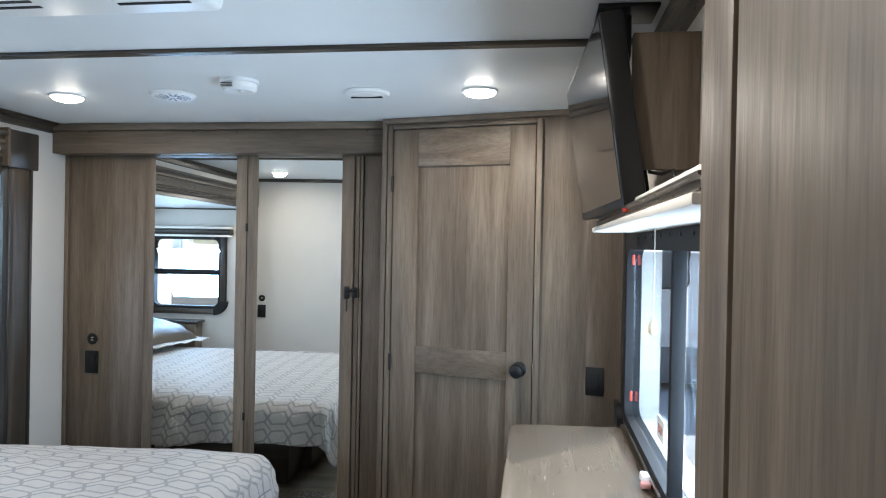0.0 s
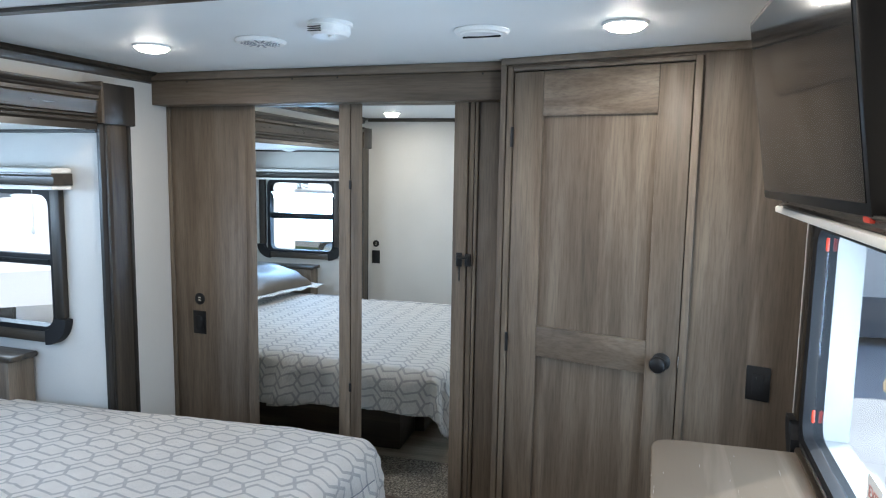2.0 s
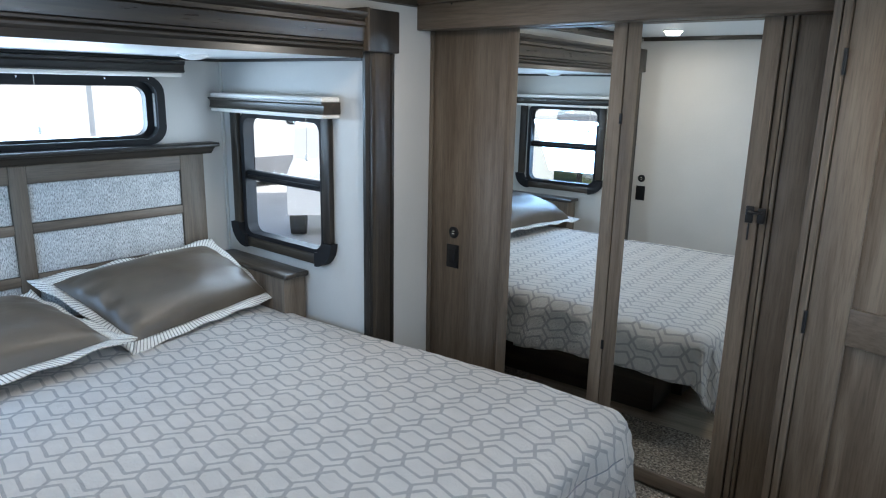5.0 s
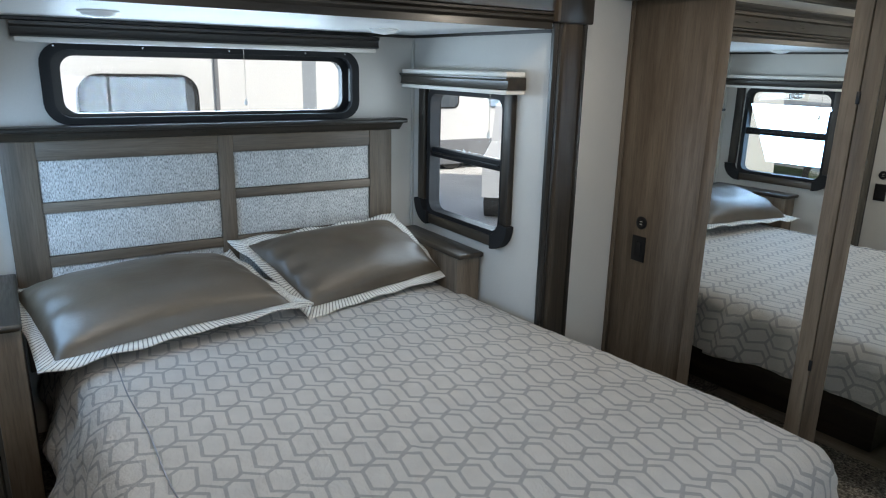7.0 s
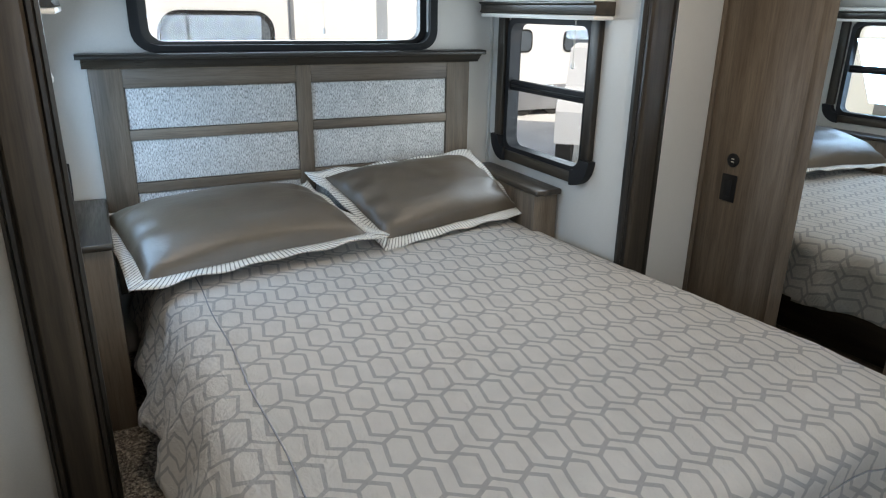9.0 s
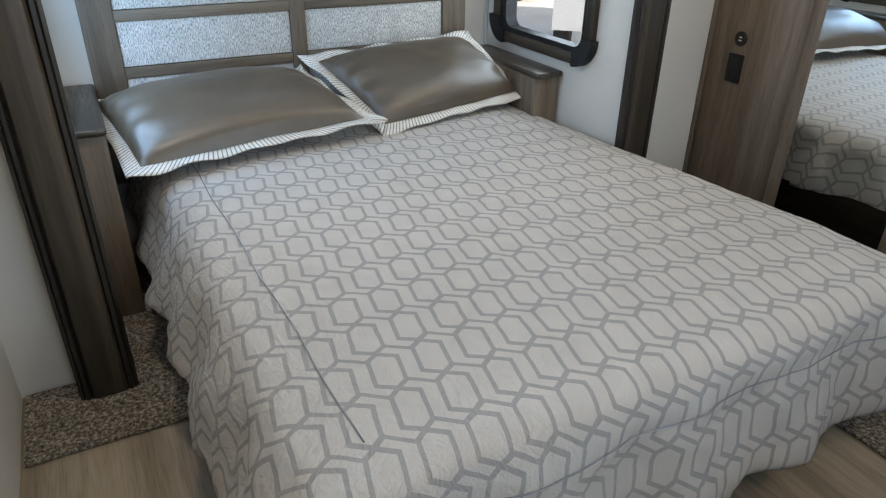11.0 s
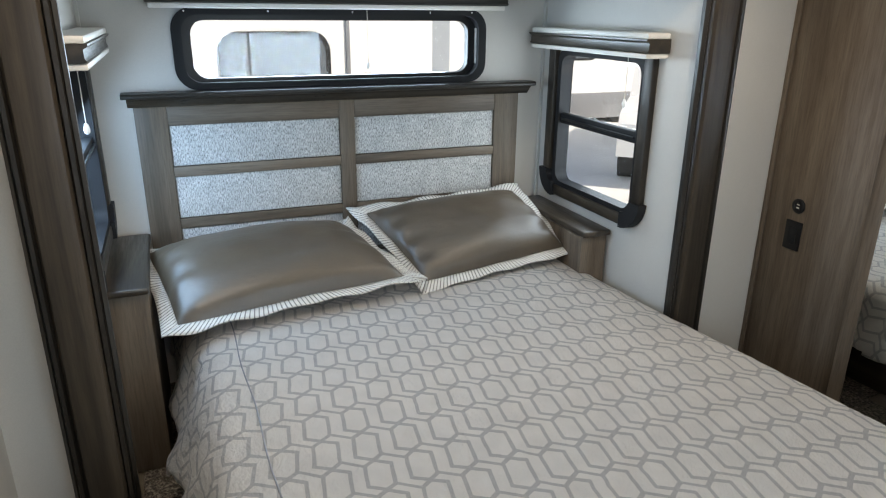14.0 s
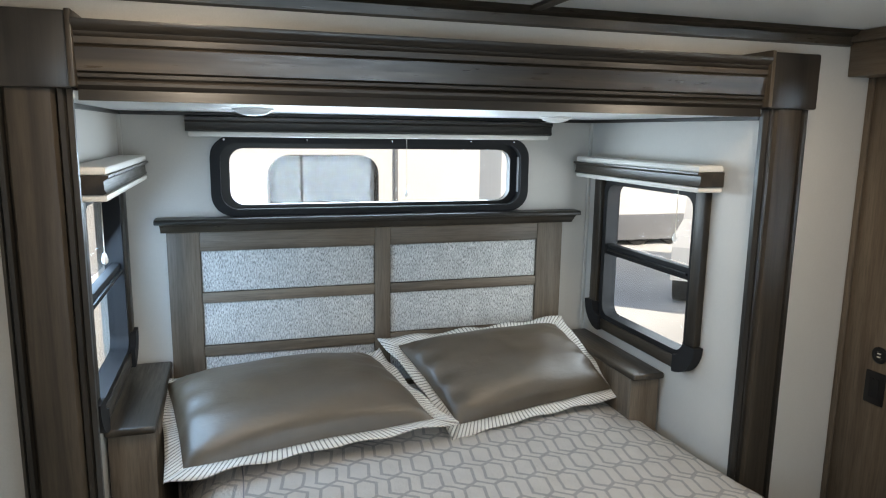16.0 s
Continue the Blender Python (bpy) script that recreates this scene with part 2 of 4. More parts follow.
crease = S('SUBTRACT', 1.0, S('MINIMUM', S('MULTIPLY', S('ABSOLUTE', S('SUBTRACT', cr.outputs["Fac"], 0.5)), 16.0), 1.0))
bump(nt, b, S('ADD', S('ADD', hgt, S('MULTIPLY', wr.outputs["Fac"], 1.0)), S('MULTIPLY', crease, 0.22)), 0.9, 0.032)

# satin pillow face
M_SATIN, nt, b = mat("taupe_satin", 0.44)
s1 = noise_tex(nt, place(nt, (6, 6, 6), False), 1.0, 4)
c = ramp(nt, s1, [(0.3, (0.062, 0.045, 0.029)), (0.7, (0.086, 0.063, 0.041))])
nt.links.new(c, b.inputs["Base Color"])
b.inputs["Specular IOR Level"].default_value = 0.85
b.inputs["Anisotropic"].default_value = 0.4
bump(nt, b, noise_tex(nt, place(nt, (16, 6, 16), False), 1.0, 4), 0.3, 0.012)

# striped pillow flange
M_FLANGE, nt, b = mat("striped_cotton", 0.8)
uv = put(nt, "UVMap")
sep = put(nt, "SeparateXYZ")
nt.links.new(uv.outputs[0], sep.inputs[0])
S = Sums(nt)
zig = S('MULTIPLY', S('PINGPONG', sep.outputs[1], 0.004), 0.5)
st = S('LESS_THAN', S('PINGPONG', S('ADD', sep.outputs[0], zig), 0.0085), 0.0022)
c = blend(nt, (0.62, 0.60, 0.56), (0.16, 0.15, 0.145), st)
nt.links.new(c, b.inputs["Base Color"])
bump(nt, b, noise_tex(nt, place(nt, (300, 300, 300), False), 1.0, 3), 0.3, 0.001)

# ---- mesh tools ----


def box(bm, x0, x1, y0, y1, z0, z1, bevel=0.0, segs=2):
    r = bmesh.ops.create_cube(bm, size=1)
    vs = r["verts"]
    for v in vs:
        v.co = Vector(((x0 + x1) / 2 + v.co.x * (x1 - x0), (y0 + y1) / 2 + v.co.y * (y1 - y0), (z0 + z1) / 2 + v.co.z * (z1 - z0)))
    if bevel:
        es = list({e for v in vs for e in v.link_edges})
        bmesh.ops.bevel(bm, geom=es, offset=bevel, segments=segs, affect='EDGES', profile=0.5)
    return bm


def bx(x0, x1, y0, y1, z0, z1, bevel=0.0, segs=2):
    return box(bmesh.new(), x0, x1, y0, y1, z0, z1, bevel, segs)


def cyl(bm, base, axis, r0, r1, length, n=24):
    m = Vector(axis).to_track_quat('Z', 'Y').to_matrix().to_4x4()
    m = Matrix.Translation(Vector(base) + Vector(axis).normalized() * length / 2) @ m
    bmesh.ops.create_cone(bm, cap_ends=True, cap_tris=False, segments=n, radius1=r0, radius2=r1, depth=length, matrix=m)
    return bm


def lathe(bm, profile, base, axis, n=28):
    """A turned shape: profile of (radius, height) along axis from base."""
    m = Matrix.Translation(base) @ Vector(axis).to_track_quat('Z', 'Y').to_matrix().to_4x4()
    rings = []
    for r, hgt in profile:
        rings.append([bm.verts.new(m @ Vector((r * math.cos(2 * math.pi * i / n), r * math.sin(2 * math.pi * i / n), hgt))) for i in range(n)])
    for a, c2 in zip(rings, rings[1:]):
        for i in range(n):
            bm.faces.new((a[i], a[(i + 1) % n], c2[(i + 1) % n], c2[i]))
    bm.faces.new(rings[0][::-1])
    bm.faces.new(rings[-1])
    return bm


def prism(bm, outline, axis, lo, hi):
    """Extrudes a closed outline of pairs along an axis. Pairs are the other two axes in order."""
    def at(p, q):
        a, c2 = p
        return {"x": (q, a, c2), "y": (a, q, c2), "z": (a, c2, q)}[axis]
    v0 = [bm.verts.new(at(p, lo)) for p in outline]
    v1 = [bm.verts.new(at(p, hi)) for p in outline]
    n = len(outline)
    for i in range(n):
        bm.faces.new((v0[i], v0[(i + 1) % n], v1[(i + 1) % n], v1[i]))
    bm.faces.new(v0[::-1])
    bm.faces.new(v1)
    bmesh.ops.recalc_face_normals(bm, faces=bm.faces)
    return bm


def rounded(w, h, r, n=6):
    """Outline of a rounded rectangle w by h about the origin."""
    pts = []
    for cx, cy, a0 in ((w / 2 - r, h / 2 - r, 0), (-w / 2 + r, h / 2 - r, 90), (-w / 2 + r, -h / 2 + r, 180), (w / 2 - r, -h / 2 + r, 270)):
        for i in range(n + 1):
            a = radians(a0 + 90 * i / n)
            pts.append((cx + r * math.cos(a), cy + r * math.sin(a)))
    return pts


def ring(bm, outer, inner, axis, lo, hi, bev=0.0):
    """A frame between two outlines of the same number of points."""
    def at(p, q):
        a, c2 = p
        return {"x": (q, a, c2), "y": (a, q, c2), "z": (a, c2, q)}[axis]
    n = len(outer)
    L = [[bm.verts.new(at(p, q)) for p in o] for o, q in ((outer, lo), (outer, hi), (inner, hi), (inner, lo))]
    for a, c2 in zip(L, L[1:] + L[:1]):
        for i in range(n):
            bm.faces.new((a[i], a[(i + 1) % n], c2[(i + 1) % n], c2[i]))
    bmesh.ops.recalc_face_normals(bm, faces=bm.faces)
    return bm


def tube(bm, pts, r, n=8):
    """A round cord or pipe along points."""
    prev = None
    for i, p in enumerate(pts):
        t = (Vector(pts[min(i + 1, len(pts) - 1)]) - Vector(pts[max(i - 1, 0)])).normalized()
        q = t.to_track_quat('Z', 'Y')
        cur = [bm.verts.new(Vector(p) + q @ Vector((r * math.cos(2 * math.pi * j / n), r * math.sin(2 * math.pi * j / n), 0))) for j in range(n)]
        if prev:
            for j in range(n):
                bm.faces.new((prev[j], prev[(j + 1) % n], cur[(j + 1) % n], cur[j]))
        else:
            bm.faces.new(cur[::-1])
        prev = cur
    bm.faces.new(prev)
    return bm


def finish(bm, name, material, smooth=False):
    me = bpy.data.meshes.new(name)
    bm.to_mesh(me)
    bm.free()
    if material:
        me.materials.append(material)
    if smooth:
        for p in me.polygons:
            p.use_smooth = True
        me.set_sharp_from_angle(angle=radians(38))
    return me


def part(name, bm, material, parent, label="", smooth=True):
    ob = new(name, finish(bm, name, material, smooth))
    ob.parent = parent
    if parent and parent.type == 'EMPTY':
        ob.matrix_parent_inverse = parent.matrix_world.inverted()
    elif parent:
        ob.matrix_parent_inverse = parent.matrix_world.inverted()
    if label:
        tagged(ob, label)
    return ob


def thing(name, label, category, at=(0, 0, 0), group="", kind=""):
    ob = new(name)
    ob.empty_display_size = 0.1
    ob.matrix_world = Matrix.Translation(at)
    ob.matrix_basis = Matrix.Translation(at)
    bpy.context.view_layer.update()
    return tagged(ob, label, category, group, kind)


def structure(name, bm, material, label="", category="wall", smooth=False):
    return tagged(new(name, finish(bm, name, material, smooth)), label, category, "", "structure")

# ---- the shell ----
CEIL = 2.0
XW, XE = -1.755, 1.0        # west wall with the slide-out, east wall
SX, SL, SR = -2.73, 1.885, 3.88   # slide-out: back wall, side walls
STOP = 1.715                # slide-out ceiling
YR = 1.62                   # partition behind the bed room door


def holed(axis, lo, hi, a0, a1, z0, z1, holes):
    """A wall across axis from lo to hi, spanning a0..a1 and z0..z1, with rectangular holes (b0, b1, w0, w1) in order."""
    bm = bmesh.new()

    def slab(p, q, r, s):
        if q - p > 1e-4 and s - r > 1e-4:
            if axis == "x":
                box(bm, lo, hi, p, q, r, s)
            else:
                box(bm, p, q, lo, hi, r, s)
    at = a0
    for b0, b1, w0, w1 in holes:
        slab(at, b0, z0, z1)
        slab(b0, b1, z0, w0)
        slab(b0, b1, w1, z1)
        at = b1
    slab(at, a1, z0, z1)
    return bm


bm = bx(XW - 0.11, XE + 0.1, YR - 0.1, 5.2, -0.12, 0.0)
box(bm, -0.22, XE + 0.1, -1.6, YR - 0.1, -0.12, 0.0)
box(bm, SX - 0.1, XW - 0.11, SL - 0.1, SR + 0.1, -0.12, 0.0)
structure("floor", bm, M_VINYL, "oak-look sheet vinyl floor", "floor")
bm = bx(-2.72, -1.45, 1.93, 3.86, 0.002, 0.014, 0.004)
box(bm, -1.75, -1.42, 1.63, 2.1, 0.002, 0.0135, 0.004)
box(bm, -1.75, 0.02, 3.83, 4.37, 0.002, 0.013, 0.004)
structure("carpet", bm, M_CARPET, "speckled taupe cut-pile carpet", "carpet")
bm = bx(XW - 0.11, XE + 0.1, YR - 0.1, 5.2, CEIL, CEIL + 0.08)
box(bm, -0.22, XE + 0.1, -1.6, YR - 0.1, CEIL, CEIL + 0.08)
structure("ceiling", bm, M_CEIL, "white vinyl ceiling", "ceiling")
structure("ceiling_slide_out", bx(-2.83, -1.66, SL - 0.1, SR + 0.1, STOP, STOP + 0.018), M_CEIL, "white ceiling of the slide-out", "ceiling")
bm = holed("x", XW - 0.11, XW, YR - 0.1, 5.2, 0, CEIL, [(SL - 0.037, SR + 0.037, 0.0, STOP + 0.02)])
structure("wall_west", bm, M_WALL, "cream vinyl wall round the slide-out", "wall")
structure("wall_slide_back", holed("x", SX - 0.1, SX, SL - 0.1, SR + 0.1, 0, STOP, [(2.245, 3.52, 1.335, 1.6)]), M_WALL, "cream wall behind the headboard", "wall")
structure("wall_slide_right", holed("y", SR, SR + 0.036, SX, -1.668, 0, STOP, [(-2.545, -1.921, 0.832, 1.462)]), M_WALL, "cream slide-out side wall", "wall")
structure("wall_slide_left", holed("y", SL - 0.036, SL, SX, -1.668, 0, STOP, [(-2.545, -1.921, 0.832, 1.462)]), M_WALL, "cream slide-out side wall", "wall")
structure("wall_partition", bx(XW, -0.12, YR - 0.1, YR, 0, CEIL), M_WALL, "cream partition wall", "wall")
structure("wall_hall", bx(-0.22, -0.12, -1.5, YR - 0.1, 0, CEIL), M_WALL, "cream hall wall", "wall")
structure("wall_south", bx(-0.22, XE + 0.1, -1.6, -1.5, 0, CEIL), M_WALL, "cream wall", "wall")
structure("wall_east", holed("x", XE, XE + 0.1, -1.5, 5.2, 0, CEIL, [(2.12, 3.735, 0.83, 1.45)]), M_WALL, "cream wall with the emergency exit window", "wall")
structure("wall_nose", bx(XW, XE, 5.1, 5.2, 0, CEIL), M_WALL, "plain cream wall", "wall")
structure("wall_north", bx(XW, 0.06, 4.42, 4.52, 0, CEIL), M_DARK, "dark closet back", "wall")

# ceiling trim
bm = bx(XW, XE, 3.098, 3.136, CEIL - 0.012, CEIL, 0.003)
structure("trim_batten", bm, M_DARK_X, "dark wood ceiling batten", "trim")
bm = prism(bmesh.new(), [(XW, CEIL), (XW + 0.05, CEIL), (XW + 0.042, CEIL - 0.012), (XW + 0.018, CEIL - 0.02), (XW + 0.014, CEIL - 0.045), (XW, CEIL - 0.05)], "y", YR, 4.28)
structure("trim_west", bm, M_DARK_Y, "dark wood cove trim", "trim")
structure("trim_partition", bx(XW + 0.05, -0.12, YR, YR + 0.018, CEIL - 0.03, CEIL, 0.003), M_DARK_X, "dark wood trim", "trim")
bm = prism(bmesh.new(), [(XE, CEIL), (XE - 0.05, CEIL), (XE - 0.042, CEIL - 0.012), (XE - 0.018, CEIL - 0.02), (XE - 0.014, CEIL - 0.045), (XE, CEIL - 0.05)], "y", 2.08, 3.99)
structure("trim_east", bm, M_DARK_Y, "dark wood cove trim", "trim")
bm = bx(SX, SX + 0.012, SL, SR, STOP - 0.014, STOP, 0.002)
structure("trim_slide_back", bm, M_DEEP, "thin dark trim strip", "trim")
for nm, y0, y1 in (("trim_slide_right", SR - 0.012, SR), ("trim_slide_left", SL, SL + 0.012)):
    structure(nm, bx(SX + 0.012, XW + 0.08, y0, y1, STOP - 0.014, STOP, 0.002), M_DEEP, "thin dark trim strip", "trim")
for nm, y0, y1 in (("trim_corner_right", SR - 0.014, SR), ("trim_corner_left", SL, SL + 0.014)):
    structure(nm, bx(SX, SX + 0.014, y0, y1, 0.5, STOP - 0.014, 0.002), M_WALL, "cream corner strip", "trim")

# ---- slide-out fascia ----
FX = -1.63
fascia = thing("slide_out_fascia", "glazed dark brown wood fascia framing the bed slide-out", "fascia", (FX, 2.89, 0))


for y0, y1, inner in ((1.787, 1.957, 1), (3.861, 4.031, -1)):
    yc = (y0 + y1) / 2
    face = prism(bmesh.new(), [(FX - 0.034, yc - 0.052), (FX - 0.012, yc - 0.052), (FX - 0.002, yc - 0.044), (FX, yc - 0.03), (FX, yc + 0.03), (FX - 0.002, yc + 0.044), (FX - 0.012, yc + 0.052), (FX - 0.034, yc + 0.052)], "z", 0.0, 1.735)
    col = part("column", face, M_DARK, fascia, "rubbed dark wood column face")
    for s in (-1, 1):
        e0 = yc + s * 0.0525
        e1 = yc + s * 0.085
        prof = [(FX - 0.034, e0), (FX - 0.014, e0), (FX - 0.004, e0 + s * 0.006), (FX - 0.004, e0 + s * 0.016), (FX - 0.012, e0 + s * 0.019), (FX - 0.008, e0 + s * 0.023), (FX - 0.018, e1), (FX - 0.034, e1)]
        part("edge_moulding", prism(bmesh.new(), prof, "z", 0.0, 1.735), M_DEEP_Z, col, "espresso beaded edge")
for y0, y1 in ((1.77, 1.962), (3.853, 4.033)):
    cap = part("corner_block", bx(XW + 0.002, FX + 0.012, y0, y1, 1.735, 1.902, 0.006), M_DEEP_Z, fascia, "espresso square corner block")
    yi = y1 - 0.004 if y0 < 2 else y0 - 0.010
    part("edge_strip", bx(XW + 0.004, FX + 0.018, yi, yi + 0.014, 1.739, 1.905, 0.003), M_DARK, cap)
def beam_piece(prof, material, label):
    part("beam", prism(bmesh.new(), [(XW + d + 0.002, 1.735 + z) for z, d in prof], "y", 1.970, 3.845), material, fascia, label)


beam_piece([(-0.024, 0.10), (-0.024, 0.112), (0, 0.108), (0.010, 0.118), (0.018, 0.118), (0.024, 0.110), (0.028, 0.118), (0.036, 0.118), (0.036, 0.10)], M_DEEP, "espresso lower bead of the header")
beam_piece([(0.0365, 0.02), (0.0365, 0.112), (0.041, 0.120), (0.092, 0.128), (0.096, 0.121), (0.100, 0.128), (0.114, 0.129), (0.114, 0.02)], M_DARK_Y, "rubbed dark wood header face")
beam_piece([(0.1145, 0.02), (0.1145, 0.121), (0.119, 0.126), (0.126, 0.128), (0.132, 0.138), (0.142, 0.144), (0.150, 0.144), (0.152, 0.02)], M_DEEP, "espresso crown of the header")
structure("wall_over_slide", bx(XW, XW + 0.018, SL - 0.1, SR + 0.1, 1.735, 1.885), M_WALL, "cream wall behind the header", "wall")

# ---- windows ----


def curl(a, z, r, wide, out):
    """Outline of the rounded casing corner: quarter ring, opening up and inward. out: +1 or -1."""
    o = [(a + out * r * math.cos(radians(t)), z - r * math.sin(radians(t))) for t in range(0, 91, 9)]
    i = [(a + out * (r - wide) * math.cos(radians(t)), z - (r - wide) * math.sin(radians(t))) for t in range(90, -1, -9)]
    return o + i


def side_window(name, wall_y, inward):
    """Two-light window in a slide-out side wall. inward: the way into the room along y."""
    w = thing(name, "black framed sliding window with grey wood casing, daylight outside", "window", (-2.23, wall_y, 0.8), "", "structure")
    i = inward

    def yy(a, c2):
        return (min(wall_y + i * a, wall_y + i * c2), max(wall_y + i * a, wall_y + i * c2))
    cx, cz = -2.233, 1.147
    out = [(cx + a, cz + c2) for a, c2 in rounded(0.635, 0.64, 0.055)]
    inn = [(cx + a, cz + c2) for a, c2 in rounded(0.580, 0.580, 0.05)]
    y0, y1 = yy(-0.040, 0.022)
    part("window_frame", ring(bmesh.new(), out, inn, "y", y0, y1), M_RUBBER, w, "black moulded frame")
    y0, y1 = yy(-0.02, 0.012)
    mid = part("meeting_rail", bx(cx - 0.288, cx + 0.288, y0, y1, 1.128, 1.176, 0.005), M_RUBBER, w)
    y0, y1 = yy(0.012, 0.02)
    part("track", bx(cx - 0.274, cx + 0.274, y0, y1, 1.146, 1.155, 0.002), M_BLACK, mid)
    for z0, z1, dp in ((0.855, 1.129, -0.02), (1.175, 1.438, -0.034)):
        y0, y1 = yy(dp, dp - 0.004)
        g = part("pane", bx(cx - 0.29, cx + 0.29, y0, y1, z0, z1), M_GLASS, w, "", False)
        g.visible_shadow = False
    for x0, x1 in ((-2.628, -2.570), (-1.925, -1.872)):
        y0, y1 = yy(0.0, 0.03)
        part("casing", bx(x0, x1, y0, y1, 0.9, 1.468, 0.006), M_DARK, w, "grey wood side casing")
    y0, y1 = yy(0.0, 0.028)
    part("casing_bottom", bx(-2.525, -1.978, y0, y1, 0.785, 0.835, 0.006), M_DARK_X, w, "grey wood bottom casing")
    y0, y1 = yy(0.0, 0.04)
    for a, o in ((-2.525, -1), (-1.976, 1)):
        part("corner_cap", prism(bmesh.new(), curl(a, 0.9, 0.12, 0.066, o), "y", y0, y1), M_RUBBER, w, "dark rounded corner cap")
    # valance
    v = thing("window_valance", "cream and dark wood box valance over the window", "valance", (-2.25, wall_y, 1.46), "window valances")
    x0, x1 = -2.69, -1.822
    y0, y1 = yy(0.0, 0.10)
    part("top_board", bx(x0 + 0.012, x1 - 0.004, y0, y1, 1.530, 1.552, 0.006), M_CREAM, v, "cream top board")
    part("bottom_board", bx(x0 + 0.012, x1 - 0.004, y0, y1, 1.462, 1.480, 0.005), M_CREAM, v, "cream bottom board")
    prof = [(0.0, 1.480), (0.090, 1.480), (0.100, 1.484), (0.094, 1.494), (0.094, 1.516), (0.106, 1.524), (0.106, 1.530), (0.0, 1.530)]
    part("moulding", prism(bmesh.new(), [(wall_y + i * a, z) for a, z in prof], "x", x0, x1), M_DARK_X, v, "dark wood moulded front")
    # pull cord
    cord = thing("shade_pull_cord", "white shade pull cord with a plastic bead", "cord", (-1.99, wall_y, 1.2), "shade pull cords")
    px, py = -1.99, wall_y + i * 0.055
    part("cord", tube(bmesh.new(), [(px, py, 1.464), (px + 0.002, py, 1.38), (px, py, 1.30)], 0.0016), M_CORD, cord)
    part("bead", lathe(bmesh.new(), [(0.002, 0), (0.008, 0.006), (0.009, 0.016), (0.005, 0.03), (0.002, 0.034)], (px, py, 1.268), (0, 0, 1), 14), M_WHITE, cord)
    return w


side_window("window_right", SR, -1)
side_window("window_left", SL, 1)

w = thing("window_back", "long low black framed window over the headboard", "window", (SX, 2.884, 1.3), "", "structure")
out = [(2.884 + a, 1.468 + c2) for a, c2 in rounded(1.35, 0.318, 0.085)]
inn = [(2.884 + a, 1.468 + c2) for a, c2 in rounded(1.275, 0.262, 0.065)]
inn2 = [(2.884 + a, 1.464 + c2) for a, c2 in rounded(1.205, 0.226, 0.055)]
part("window_frame", ring(bmesh.new(), out, inn, "x", SX - 0.104, SX + 0.024), M_RUBBER, w, "black moulded frame")
part("inner_frame", ring(bmesh.new(), inn, inn2, "x", SX - 0.06, SX - 0.02), M_BLACK, w)
g = part("pane", prism(bmesh.new(), inn, "x", SX - 0.048, SX - 0.044), M_GLASS, w, "", False)
g.visible_shadow = False
for a in (-0.62, -0.3, 0.05, 0.4, 0.6):
    part("screw", lathe(bmesh.new(), [(0.004, 0), (0.004, 0.002), (0.002, 0.003)], (SX + 0.024, 2.884 + a, 1.612), (1, 0, 0), 10), M_CHROME, w)
v = thing("window_valance", "slim dark wood valance with a white shade bar", "valance", (SX, 2.88, 1.62), "window valances")
prof = [(SX, 1.642), (SX + 0.07, 1.642), (SX + 0.08, 1.648), (SX + 0.074, 1.656), (SX + 0.074, 1.676), (SX + 0.084, 1.684), (SX + 0.084, 1.696), (SX, 1.696)]
part("moulding", prism(bmesh.new(), prof, "y", 2.128, 3.64), M_DEEP, v, "espresso moulded front")
part("shade_bar", bx(SX + 0.004, SX + 0.068, 2.138, 3.63, 1.622, 1.642, 0.005), M_CREAM, v, "cream shade bar")
cord = thing("shade_pull_cord", "white shade pull cord with a plastic bead", "cord", (SX + 0.05, 2.99, 1.4), "shade pull cords")
part("cord", tube(bmesh.new(), [(SX + 0.05, 2.99, 1.622), (SX + 0.05, 2.991, 1.5), (SX + 0.05, 2.99, 1.41)], 0.0012), M_CORD, cord)
part("bead", lathe(bmesh.new(), [(0.002, 0), (0.007, 0.006), (0.008, 0.014), (0.004, 0.026), (0.002, 0.03)], (SX + 0.05, 2.99, 1.381), (0, 0, 1), 14), M_WHITE, cord)

# ---- headboard ----
HX = -2.70
hb = thing("headboard", "grey wood headboard with white tweed panels and dark shelf", "headboard", (SX, 2.885, 0.3))
cols = ((2.158, 2.858), (2.926, 3.611))
rows = ((1.005, 1.174), (0.783, 0.962), (0.56, 0.74))
part("backing", bx(SX + 0.002, SX + 0.010, 2.04, 3.736, 0.3, 1.25), M_WOOD, hb)
for y0, y1 in ((2.037, 2.158), (2.858, 2.926), (3.611, 3.736)):
    part("stile", bx(SX + 0.010, HX, y0, y1, 0.3, 1.25, 0.003), M_WOOD, hb)
for y0, y1 in cols:
    for z0, z1 in ((0.3, 0.56), (0.74, 0.783), (0.962, 1.005), (1.174, 1.25)):
        part("rail", bx(SX + 0.010, HX - 0.001, y0, y1, z0, z1, 0.003), M_WOOD_Y, hb)
    for z0, z1 in rows:
        part("panel", bx(SX + 0.010, HX - 0.010, y0 + 0.001, y1 - 0.001, z0 + 0.001, z1 - 0.001, 0.005, 3), M_TWEED, hb, "woven white tweed panel")
cove = [(SX, 1.251), (HX + 0.004, 1.251), (HX + 0.008, 1.260), (HX + 0.018, 1.266), (HX + 0.026, 1.276), (HX + 0.036, 1.282), (HX + 0.038, 1.287), (SX, 1.287)]
part("cove_moulding", prism(bmesh.new(), cove, "y", 2.018, 3.782), M_DARK_Y, hb, "dark wood cove moulding")
